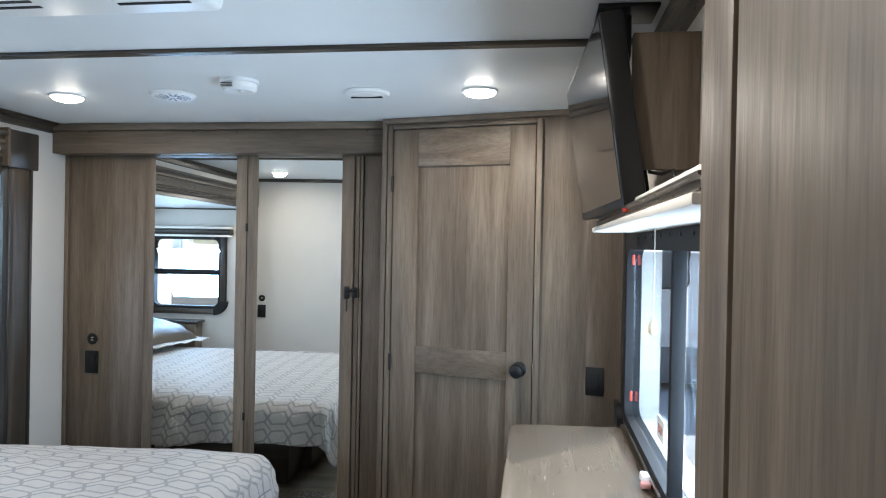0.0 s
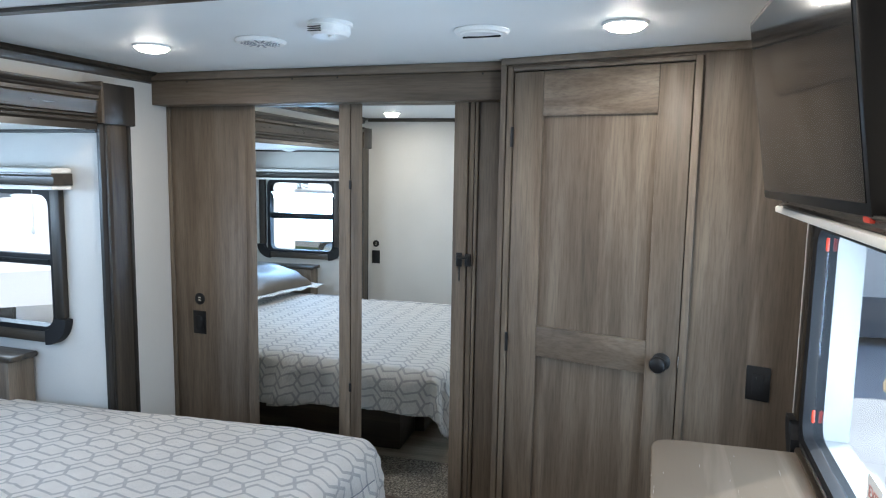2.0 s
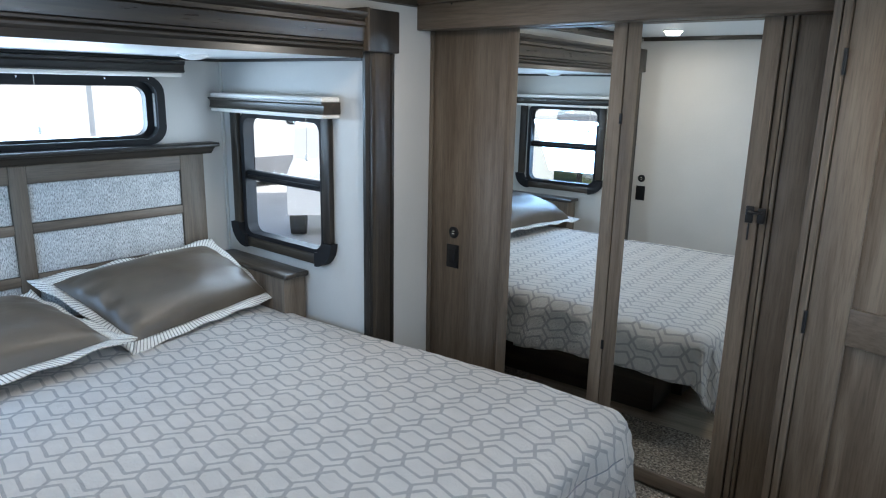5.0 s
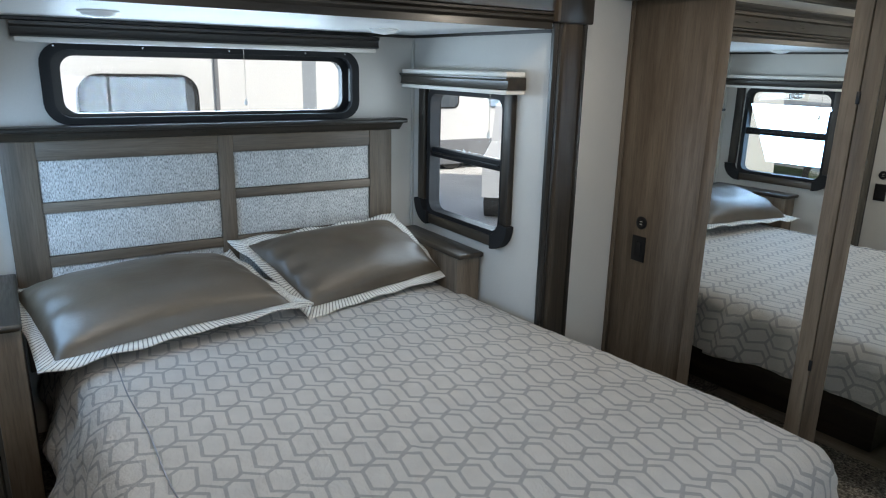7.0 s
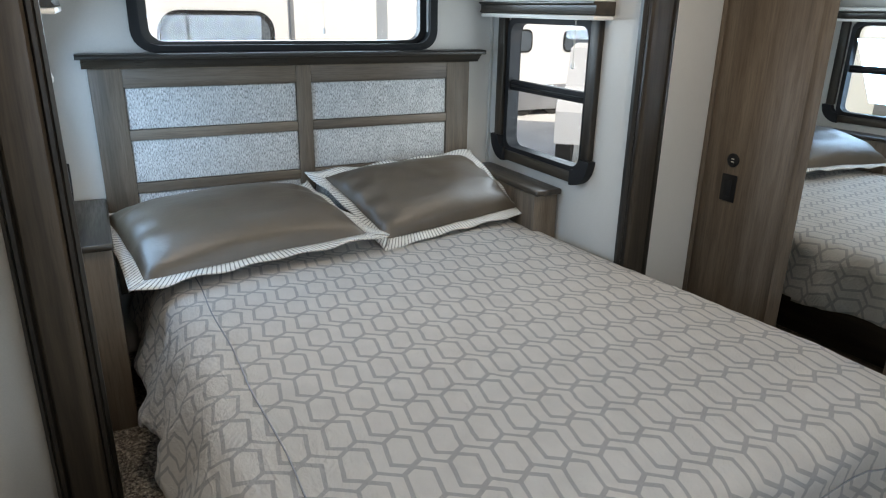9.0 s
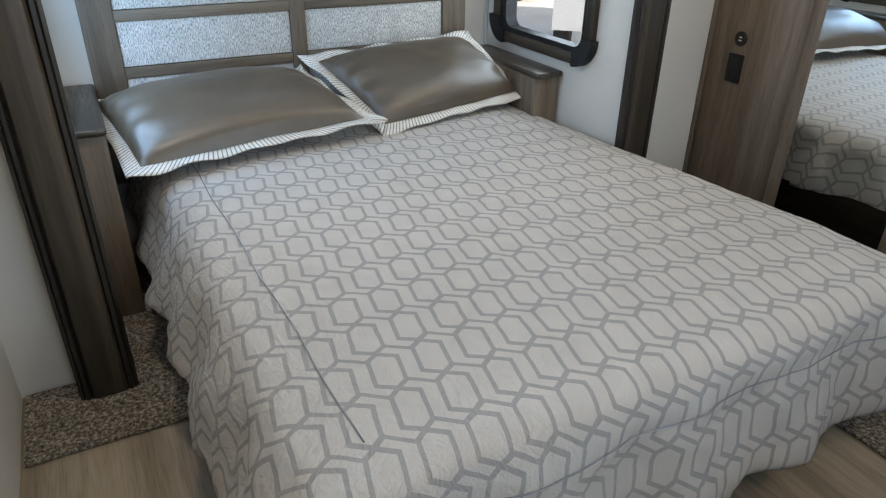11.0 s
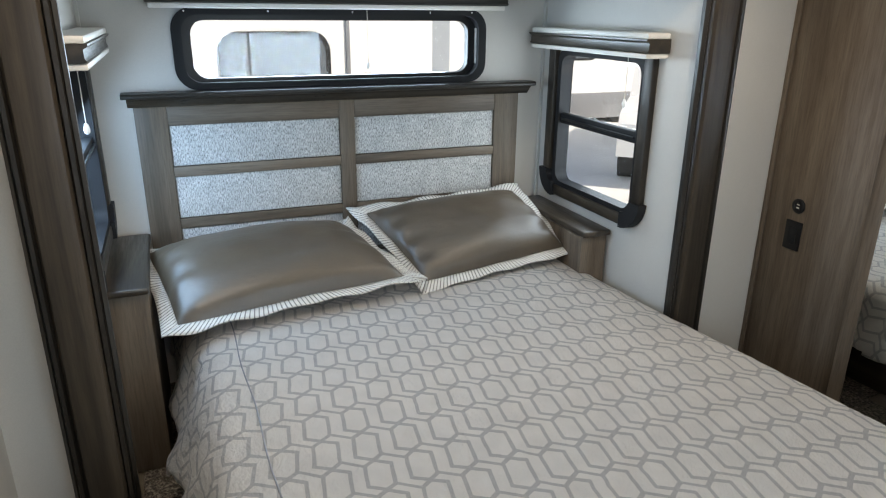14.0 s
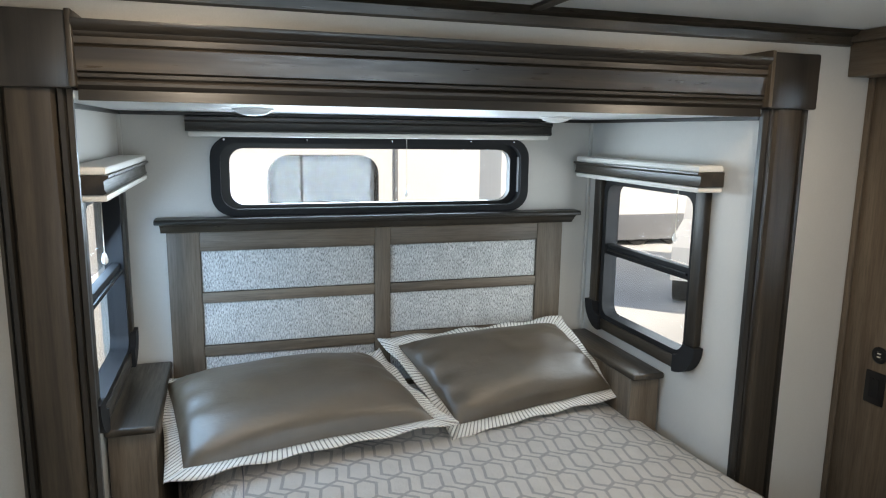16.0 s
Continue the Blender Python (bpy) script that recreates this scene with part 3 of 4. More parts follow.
slab = [(SX, 1.2875), (HX + 0.046, 1.2875), (HX + 0.052, 1.292), (HX + 0.053, 1.300), (HX + 0.048, 1.307), (HX + 0.042, 1.308), (SX, 1.308)]
part("mantel_shelf", prism(bmesh.new(), slab, "y", 2.0, 3.8), M_DEEP, hb, "espresso moulded shelf")

# ---- nightstands ----


def nightstand(y0, y1, ylabel):
    n = thing("nightstand", "narrow grey wood nightstand " + ylabel, "nightstand", (-2.4, (y0 + y1) / 2, 0.014), "nightstands")
    part("body", bx(SX + 0.04, -2.085, y0 + 0.006, y1 - 0.006, 0.014, 0.712, 0.003), M_WOOD, n)
    part("top", bx(SX + 0.036, -2.062, y0, y1, 0.712, 0.738, 0.009, 3), M_DARK_X, n, "rounded dark wood top")
    return n


nightstand(SL + 0.002, 2.036, "beside the window")
nightstand(3.738, SR - 0.002, "half hidden by a pillow")

# ---- closet front ----
YF = 4.385


cp = thing("closet_side_panel", "flat grey-brown wood closet panel", "panel", (-1.53, YF, 0.013))
part("board", bx(XW + 0.002, -1.312, YF + 0.006, YF + 0.03, 0.013, 1.86, 0.002), M_WOOD, cp)
part("edge_strip", bx(XW + 0.002, XW + 0.022, YF - 0.006, YF + 0.0055, 0.013, 1.86, 0.003), M_WOOD, cp)
hd = thing("closet_header", "grey-brown wood header boxing over the closet doors", "header", (-0.9, 4.3, 1.853))
part("fascia_board", bx(XW + 0.002, -0.052, 4.285, 4.385, 1.853, 1.962, 0.003), M_WOOD_X, hd)
part("crown_strip", bx(XW + 0.002, -0.052, 4.270, 4.385, 1.964, 1.998, 0.004), M_WOOD_X, hd)
for sx in (-1.55, -1.0, -0.78, -0.14):
    part("screw", lathe(bmesh.new(), [(0.004, 0), (0.004, 0.002), (0.002, 0.003)], (sx, 4.285, 1.955), (0, -1, 0), 10), M_BLACK, hd)


def mirror_door(x0, x1, g0, g1, label):
    d = thing("mirror_door", label, "mirror", ((x0 + x1) / 2, YF, 0.013), "mirrored closet doors")
    part("stile", bx(x0, g0, YF - 0.012, YF + 0.014, 0.018, 1.872, 0.003), M_WOOD, d)
    part("stile", bx(g1, x1, YF - 0.012, YF + 0.014, 0.018, 1.872, 0.003), M_WOOD, d)
    part("rail", bx(g0, g1, YF - 0.011, YF + 0.014, 1.850, 1.872, 0.003), M_WOOD_X, d)
    part("rail", bx(g0, g1, YF - 0.011, YF + 0.014, 0.018, 0.078, 0.003), M_WOOD_X, d)
    gl = prism(bmesh.new(), [(g0 - 0.002, YF - 0.0112), (g1 + 0.002, YF + 0.0042), (g1 + 0.002, YF + 0.012), (g0 - 0.002, YF + 0.012)], "z", 0.076, 1.852)
    part("mirror_glass", gl, M_MIRROR, d, "clear mirror glass", False)
    return d


mirror_door(-1.306, -0.764, -1.248, -0.819, "mirrored folding closet door in a grey wood frame")
md = mirror_door(-0.760, -0.222, -0.704, -0.282, "mirrored folding closet door with a black latch")
for hz in (1.48, 0.55):
    part("hinge", bx(-0.768, -0.756, YF - 0.016, YF - 0.012, hz, hz + 0.04, 0.001), M_BLACK, md)
lt = thing("closet_latch", "black metal turn latch on the closet door edge", "latch", (-0.235, YF, 1.19))
part("plate", bx(-0.262, -0.236, YF - 0.02, YF - 0.012, 1.165, 1.225, 0.003), M_BLACK, lt)
part("catch", bx(-0.222, -0.196, YF - 0.026, YF - 0.012, 1.168, 1.222, 0.004), M_BLACK, lt)
part("bar", tube(bmesh.new(), [(-0.25, YF - 0.024, 1.205), (-0.23, YF - 0.034, 1.206), (-0.208, YF - 0.03, 1.205)], 0.006), M_BLACK, lt)
part("tail", bx(-0.249, -0.243, YF - 0.024, YF - 0.018, 1.105, 1.165, 0.002), M_BLACK, lt)
jb = thing("closet_jamb", "grey wood closet jamb with a grooved edge", "jamb", (-0.13, YF, 0.013))
part("groove_strip", bx(-0.217, -0.196, YF - 0.004, YF + 0.02, 0.013, 1.86, 0.003), M_WOOD, jb)
part("groove_strip", bx(-0.192, -0.178, YF - 0.008, YF + 0.02, 0.013, 1.86, 0.003), M_WOOD, jb)
part("board", bx(-0.175, 0.02, YF + 0.0, YF + 0.02, 0.013, 1.86, 0.002), M_WOOD, jb)


def outlet(name, at, right, out, label, holes):
    """A switch or outlet plate at a wall place; right and out are the wall's directions."""
    r, o, u = Vector(right), Vector(out), Vector((0, 0, 1))
    m = Matrix.Translation(at) @ Matrix((r, o, u)).transposed().to_4x4()
    t = thing(name, label, "outlet", at)

    def p(nm, bm2, ma):
        bmesh.ops.transform(bm2, matrix=m, verts=bm2.verts)
        part(nm, bm2, ma, t)
    p("plate", bx(-0.037, 0.037, 0.0, 0.007, -0.058, 0.058, 0.003), M_BLACK)
    p("insert", bx(-0.018, 0.018, 0.0065, 0.010, -0.034, 0.034, 0.002), M_RUBBER)
    if holes:
        for dz in (-0.018, 0.016):
            for dx in (-0.006, 0.006):
                p("slot", bx(dx - 0.001, dx + 0.001, 0.0095, 0.0106, dz, dz + 0.007), M_BLACK)
    return t


def usb_port(at, out):
    t = thing("usb_port", "round black usb charging port", "usb port", at, "usb ports")
    part("ring", lathe(bmesh.new(), [(0.029, 0), (0.029, 0.004), (0.025, 0.007), (0.016, 0.007), (0.014, 0.004)], at, out), M_BLACK, t)
    a = Vector(at) + Vector(out) * 0.004
    for dz in (-0.006, 0.006):
        part("socket", bx(a.x - 0.006, a.x + 0.006, a.y - 0.002, a.y + 0.002, a.z + dz - 0.002, a.z + dz + 0.002), M_CORD, t)


outlet("outlet", (-1.594, YF + 0.006, 0.80), (1, 0, 0), (0, -1, 0), "black outlet plate on the closet panel", False)
usb_port((-1.592, YF + 0.006, 0.918), (0, -1, 0))
outlet("outlet", (-1.63, YR, 0.80), (-1, 0, 0), (0, 1, 0), "black outlet plate on the cream partition", False)
usb_port((-1.63, YR, 0.918), (0, 1, 0))

# ---- angled bathroom door wall ----
DM = Matrix.Translation((-0.039, 4.226, 0)) @ Matrix.Rotation(math.atan2(-0.2220, 1.0), 4, 'Z')


def local(bm2):
    bmesh.ops.transform(bm2, matrix=DM, verts=bm2.verts)
    return bm2


bm = bx(0.0, 0.042, 0.012, 0.05, 0, CEIL)
box(bm, 0.042, 0.70, 0.012, 0.05, 1.96, CEIL)
box(bm, 0.70, 1.075, 0.012, 0.05, 0, CEIL)
structure("wall_door", local(bm), M_WOOD, "grey wood panelled wall round the door", "wall")
structure("wall_door_return", bx(-0.047, -0.028, 4.226, 4.42, 0, CEIL), M_WOOD, "wood end panel", "wall")
bm = bx(-0.012, 1.06, -0.006, 0.0115, 1.975, 1.999, 0.003)
structure("trim_door_top", local(bm), M_WOOD_X, "grey wood ceiling trim", "trim")
bm = bx(-0.012, 0.012, -0.006, 0.0115, 0.013, 1.973, 0.003)
structure("trim_door_left", local(bm), M_WOOD, "grey wood edge trim", "trim")
door = thing("door_1", "closed grey-brown wood panel door with a dark round knob", "door", (0.3, 4.15, 0), "", "structure")
part("jamb", local(bx(0.018, 0.041, -0.008, 0.0115, 0.013, 1.965, 0.003)), M_WOOD, door)
part("jamb", local(bx(0.701, 0.726, -0.008, 0.0115, 0.013, 1.965, 0.003)), M_WOOD, door)
part("head_jamb", local(bx(0.0415, 0.7005, -0.007, 0.0115, 1.948, 1.965, 0.003)), M_WOOD_X, door)
leaf = part("leaf", local(bx(0.046, 0.697, 0.014, 0.03, 0.02, 1.944)), M_WOOD, door)
part("stile", local(bx(0.046, 0.164, -0.002, 0.0118, 0.02, 1.944, 0.002)), M_WOOD, leaf)
part("stile", local(bx(0.586, 0.697, -0.002, 0.0118, 0.02, 1.944, 0.002)), M_WOOD, leaf)
for z0, z1 in ((0.02, 0.14), (0.862, 0.98), (1.78, 1.944)):
    part("rail", local(bx(0.1645, 0.5855, -0.0015, 0.0118, z0, z1, 0.002)), M_WOOD_X, leaf)
kc = DM @ Vector((0.643, -0.002, 0.916))
ko = DM.to_3x3() @ Vector((0, -1, 0))
part("knob", lathe(bmesh.new(), [(0.032, 0), (0.032, 0.006), (0.026, 0.009), (0.013, 0.012), (0.012, 0.028), (0.022, 0.036), (0.029, 0.046), (0.030, 0.055), (0.026, 0.064), (0.014, 0.070), (0.004, 0.071)], kc, ko), M_BLACK, door, "oil-rubbed black round knob")
for hz in (0.90, 1.70):
    part("hinge", local(cyl(bmesh.new(), (0.043, -0.008, hz - 0.035), (0, 0, 1), 0.006, 0.006, 0.075, 12)), M_BLACK, door, "black hinge")
part("strike", local(bx(0.699, 0.7035, -0.011, -0.008, 0.90, 0.945, 0.001)), M_CHROME, door)
oc = DM @ Vector((0.955, 0.012, 0.89))
outlet("outlet", oc, DM.to_3x3() @ Vector((1, 0, 0)), ko, "black wall outlet beside the door", True)

# ---- east side: wardrobe, dresser, window, tv ----
wd = thing("wardrobe", "tall grey-brown wood wardrobe", "wardrobe", (0.92, 1.6, 0))
part("carcass", bx(0.862, 0.996, 0.95, 2.02, 0.002, 1.996), M_WOOD, wd)
part("stile", bx(0.845, 0.8615, 1.907, 2.024, 0.002, 1.996, 0.002), M_WOOD, wd)
part("stile", bx(0.845, 0.8615, 0.95, 1.07, 0.002, 1.996, 0.002), M_WOOD, wd)
# dark strip whose colour stands in for the shade inside the groove
part("shadow_gap", bx(0.855, 0.8612, 1.882, 1.906, 0.002, 1.996), M_DEEP_Z, wd)
part("door", bx(0.842, 0.8612, 1.085, 1.879, 0.06, 1.95, 0.003), M_WOOD, wd)

dr = thing("dresser", "low grey wood dresser under the window", "dresser", (0.79, 2.8, 0.002))
part("carcass", bx(0.604, 0.965, 2.035, 3.62, 0.002, 0.765, 0.003), M_WOOD, dr)
top = [(0.588, 2.03), (0.992, 2.03), (0.992, 3.72), (0.66, 3.695), (0.61, 3.685), (0.582, 3.665), (0.572, 3.63)]
bm = prism(bmesh.new(), top, "z", 0.766, 0.79)
bmesh.ops.bevel(bm, geom=[e for e in bm.edges], offset=0.003, segments=2, affect='EDGES')
part("top", bm, M_TOP, dr, "smooth grey wood top")
for i in range(3):
    y0 = 2.08 + i * 0.505
    f = part("drawer", bx(0.588, 0.6035, y0, y0 + 0.47, 0.40, 0.745, 0.003), M_WOOD_Y, dr)
    part("handle", tube(bmesh.new(), [(0.588, y0 + 0.17, 0.58), (0.566, y0 + 0.175, 0.58), (0.566, y0 + 0.295, 0.58), (0.588, y0 + 0.30, 0.58)], 0.005), M_BLACK, f)
    f = part("drawer", bx(0.588, 0.6035, y0, y0 + 0.47, 0.05, 0.385, 0.003), M_WOOD_Y, dr)
    part("handle", tube(bmesh.new(), [(0.588, y0 + 0.17, 0.22), (0.566, y0 + 0.175, 0.22), (0.566, y0 + 0.295, 0.22), (0.588, y0 + 0.30, 0.22)], 0.005), M_BLACK, f)

w = thing("window_east", "black framed sliding emergency exit window with red latches", "window", (XE, 2.93, 0.8), "", "structure")
out = [(2.93 + a, 1.145 + c2) for a, c2 in rounded(1.70, 0.70, 0.06)]
inn = [(2.93 + a, 1.135 + c2) for a, c2 in rounded(1.60, 0.59, 0.05)]
part("window_frame", ring(bmesh.new(), out, inn, "x", XE - 0.022, XE + 0.03), M_RUBBER, w, "black moulded frame")
part("mullion", bx(XE - 0.018, XE + 0.016, 2.905, 2.930, 0.834, 1.436, 0.003), M_RUBBER, w)
for y0, y1, dx in ((2.14, 2.902, 0.018), (2.934, 3.72, 0.003)):
    g = part("pane", bx(XE + dx, XE + dx + 0.004, y0, y1, 0.845, 1.425), M_EASTGLASS, w, "tinted pane", False)
part("casing", bx(XE - 0.03, XE - 0.001, 3.782, 3.828, 0.86, 1.495, 0.006), M_DARK, w, "grey wood side casing")
part("casing_bottom", bx(XE - 0.034, XE - 0.001, 2.085, 3.75, 0.742, 0.795, 0.006), M_DARK_Y, w, "grey wood bottom casing")
part("corner_cap", prism(bmesh.new(), curl(3.745, 0.86, 0.11, 0.066, 1), "x", XE - 0.045, XE - 0.001), M_RUBBER, w, "dark rounded corner cap")
for zz in (0.895, 1.375):
    part("latch", bx(XE - 0.010, XE - 0.002, 3.676, 3.686, zz, zz + 0.036, 0.003), M_RED, w, "red exit latch")
part("track", bx(XE - 0.03, XE - 0.0225, 2.1, 3.70, 0.812, 0.824, 0.002), M_CHROME, w)
for i in range(12):
    part("screw", lathe(bmesh.new(), [(0.005, 0), (0.005, 0.002), (0.002, 0.003)], (XE - 0.022, 2.15 + i * 0.13, 1.468), (-1, 0, 0), 10), M_BLACK, w)
st = thing("exit_sticker", "white sticker with red lettering on the window", "sticker", (XE, 3.13, 0.95))
part("paper", bx(XE - 0.0006, XE + 0.0014, 3.075, 3.175, 0.915, 0.975), M_WHITE, st)
fc = bpy.data.curves.new("lettering", 'FONT')
fc.body, fc.size, fc.extrude, fc.align_x = "EXIT", 0.034, 0.0008, 'CENTER'
fo = new("lettering", fc)
fo.data.materials.append(M_PINK)
fo.matrix_world = Matrix.Translation((XE - 0.0012, 3.125, 0.932)) @ Matrix(((0, 0, -1), (-1, 0, 0), (0, 1, 0))).to_4x4()
fo.parent = st
fo.matrix_parent_inverse = st.matrix_world.inverted()
cl = thing("window_clip", "white plastic slider clip with a red tab", "clip", (XE - 0.04, 3.12, 0.795))
part("body", bx(XE - 0.05, XE - 0.0225, 3.10, 3.15, 0.798, 0.822, 0.005), M_WHITE, cl)
part("tab", bx(XE - 0.056, XE - 0.03, 3.07, 3.098, 0.797, 0.812, 0.004), M_PINK, cl)

v = thing("window_valance", "cream and dark wood box valance under the television", "valance", (0.92, 2.75, 1.48), "window valances")
part("top_board", bx(0.862, XE - 0.001, 2.03, 3.50, 1.524, 1.542, 0.005), M_CREAM, v, "cream top board")
part("bottom_board", bx(0.836, XE - 0.001, 2.03, 3.515, 1.484, 1.500, 0.004), M_CREAM, v, "cream bottom board")
prof = [(XE - 0.001, 1.500), (0.850, 1.500), (0.844, 1.503), (0.851, 1.507), (0.851, 1.516), (0.843, 1.520), (0.843, 1.524), (XE - 0.001, 1.524)]
part("moulding", prism(bmesh.new(), prof, "y", 2.03, 3.51), M_DARK_Y, v, "dark wood moulded front")
cord = thing("shade_pull_cord", "white shade pull cord with an ivory bead", "cord", (0.93, 2.85, 1.2), "shade pull cords")
part("cord", tube(bmesh.new(), [(0.93, 2.85, 1.482), (0.931, 2.85, 1.38), (0.93, 2.85, 1.27)], 0.0015), M_CORD, cord)
part("bead", lathe(bmesh.new(), [(0.003, 0), (0.011, 0.007), (0.012, 0.018), (0.006, 0.034), (0.003, 0.04)], (0.93, 2.85, 1.232), (0, 0, 1), 14), M_IVORY, cord)
tb = thing("tv_partition", "grey wood side board behind the television", "board", (0.92, 2.67, 1.6))
part("board", bx(0.858, XE - 0.001, 2.735, 2.755, 1.605, 1.90, 0.002), M_WOOD, tb)

# television
ft, fb, nb = Vector((0.740, 3.43, 1.930)), Vector((0.800, 3.43, 1.520)), Vector((0.840, 2.69, 1.520))
ex = (fb - nb).normalized()
ez = (ft - fb - (ft - fb).dot(ex) * ex).normalized()
ey = ez.cross(ex)
TM = Matrix.Translation(nb) @ Matrix((ex, ey, ez)).transposed().to_4x4()
depth = 1 if ey.x > 0 else -1
tv = thing("television", "flat black television tilted down from a ceiling bracket", "television", nb)


def on_tv(bm2):
    bmesh.ops.transform(bm2, matrix=TM, verts=bm2.verts)
    bmesh.ops.recalc_face_normals(bm2, faces=bm2.faces)
    return bm2


def dd(a, c2):
    return (min(a * depth, c2 * depth), max(a * depth, c2 * depth))


W, H = (fb - nb).length, 0.415
y0, y1 = dd(0.0, 0.05)
part("shell", on_tv(bx(0, W, y0, y1, 0, H, 0.005)), M_BLACK, tv, "glossy black shell")
y0, y1 = dd(-0.0015, 0.002)
part("screen", on_tv(bx(0.012, W - 0.012, y0, y1, 0.02, H - 0.012)), M_SCREEN, tv, "dark reflecting screen", False)
y0, y1 = dd(0.048, 0.085)
part("back_box", on_tv(bx(0.12, W - 0.12, y0, y1, 0.02, 0.27, 0.012)), M_RUBBER, tv)
y0, y1 = dd(0.004, 0.02)
part("indicator", on_tv(bx(0.02, 0.05, y0, y1, -0.010, 0.002, 0.003)), M_RED, tv)
br = thing("tv_bracket", "black steel ceiling bracket of the television", "bracket", (0.87, 2.9, 1.99))
part("plate", bx(0.79, 0.93, 2.83, 2.96, 1.990, 1.999, 0.002), M_BLACK, br)
part("arm", tube(bmesh.new(), [(0.86, 2.9, 1.99), (0.86, 2.9, 1.90), (0.845, 2.95, 1.80)], 0.014, 12), M_BLACK, br)
part("mount", bx(0.815, 0.86, 2.88, 3.04, 1.68, 1.86, 0.004), M_BLACK, br)
cb = thing("tv_cable", "black television cable hanging behind the set", "cable", (0.9, 2.8, 1.6))
part("cable", tube(bmesh.new(), [(0.90, 2.80, 1.64), (0.90, 2.75, 1.600), (0.92, 2.72, 1.593), (0.94, 2.70, 1.60), (0.95, 2.69, 1.55)], 0.004), M_BLACK, cb)

# ---- ceiling fittings ----
# The hall fitting is an addition too, out of view.
for i, (lx, ly) in enumerate(DOWNLIGHTS):
    dl = thing("downlight", "lit round recessed ceiling light", "ceiling light", (lx, ly, CEIL), "ceiling lights")
    part("trim_ring", lathe(bmesh.new(), [(0.066, 0), (0.067, 0.004), (0.063, 0.008), (0.058, 0.008)], (lx, ly, CEIL - 0.0005), (0, 0, -1)), M_WHITE, dl)
    part("lens", lathe(bmesh.new(), [(0.058, 0.0), (0.058, 0.009), (0.046, 0.018), (0.024, 0.024), (0.005, 0.025)], (lx, ly, CEIL - 0.001), (0, 0, -1)), M_LAMP, dl, "glowing frosted lens")
for lx, ly in ((-2.106, 2.362), (-2.28, 3.47)):
    dl = thing("slide_out_light", "unlit round white ceiling light in the slide-out", "ceiling light", (lx, ly, STOP), "slide-out lights")
    part("base", lathe(bmesh.new(), [(0.062, 0), (0.062, 0.004), (0.056, 0.008)], (lx, ly, STOP - 0.0005), (0, 0, -1)), M_WHITE, dl)
    part("dome", lathe(bmesh.new(), [(0.054, 0.007), (0.048, 0.014), (0.03, 0.020), (0.006, 0.023)], (lx, ly, STOP - 0.0005), (0, 0, -1)), M_WHITE, dl)


def speaker(lx, ly, label, round_slots):
    s = thing("ceiling_vent", label, "vent", (lx, ly, CEIL), "ceiling vents")
    part("rim", lathe(bmesh.new(), [(0.085, 0), (0.087, 0.003), (0.078, 0.012), (0.070, 0.012)], (lx, ly, CEIL - 0.0005), (0, 0, -1), 40), M_WHITE, s)
    if round_slots:
        for i in range(6):
            for j in range(-3, 4):
                r = 0.012 + i * 0.010
                if abs(j) <= 3 and i:
                    a = j * 0.42
                    for sgn in (0, math.pi):
                        p = (lx + r * math.cos(a + sgn), ly + r * math.sin(a + sgn))
                        part("slot", bx(p[0] - 0.003, p[0] + 0.003, p[1] - 0.003, p[1] + 0.003, CEIL - 0.0140, CEIL - 0.0125), M_RVGREY, s)
    else:
        part("damper", lathe(bmesh.new(), [(0.066, 0.0125), (0.062, 0.016), (0.01, 0.018)], (lx, ly, CEIL - 0.0005), (0, 0, -1)), M_WHITE, s)
        part("blade", bx(lx - 0.06, lx + 0.06, ly - 0.004, ly + 0.004, CEIL - 0.022, CEIL - 0.017, 0.001), M_RUBBER, s)


speaker(-0.76, 3.682, "round white slotted ceiling speaker", True)
speaker(0.012, 3.698, "round white ceiling air vent", False)
sm = thing("smoke_alarm", "round white smoke alarm on the ceiling", "smoke alarm", (-0.395, 3.49, CEIL))
part("base", lathe(bmesh.new(), [(0.066, 0), (0.066, 0.010), (0.060, 0.012)], (-0.395, 3.49, CEIL - 0.0005), (0, 0, -1), 36), M_WHITE, sm)
part("dome", lathe(bmesh.new(), [(0.060, 0.012), (0.060, 0.03), (0.052, 0.040), (0.02, 0.043), (0.004, 0.043)], (-0.395, 3.49, CEIL - 0.0005), (0, 0, -1), 36), M_WHITE, sm)
for i in range(3):
    part("slot", bx(-0.436, -0.394, 3.4265, 3.432, CEIL - 0.022 - i * 0.006, CEIL - 0.020 - i * 0.006), M_RUBBER, sm)
part("test_button", lathe(bmesh.new(), [(0.010, 0.042), (0.010, 0.046), (0.004, 0.047)], (-0.376, 3.463, CEIL - 0.0005), (0, 0, -1), 16), M_WHITE, sm)

ac = thing("ac_ceiling_unit", "white plastic ceiling air conditioner shroud with slotted grilles", "air conditioner", (-0.33, 2.42, CEIL))
part("shroud", bx(-0.60, -0.055, 2.14, 2.69, 1.955, 1.999, 0.018, 4), M_WHITE, ac)
for x0, x1 in ((-0.57, -0.46), (-0.27, -0.10)):
    for i in range(12):
        yy0 = 2.235 + i * 0.034
        part("slat", bx(x0, x1, yy0, yy0 + 0.012, 1.9535, 1.957), M_RUBBER, ac)
for i in range(9):
    xx = -0.52 + i * 0.045
    part("slot", bx(xx, xx + 0.02, 2.6875, 2.6915, 1.972, 1.978), M_RUBBER, ac)

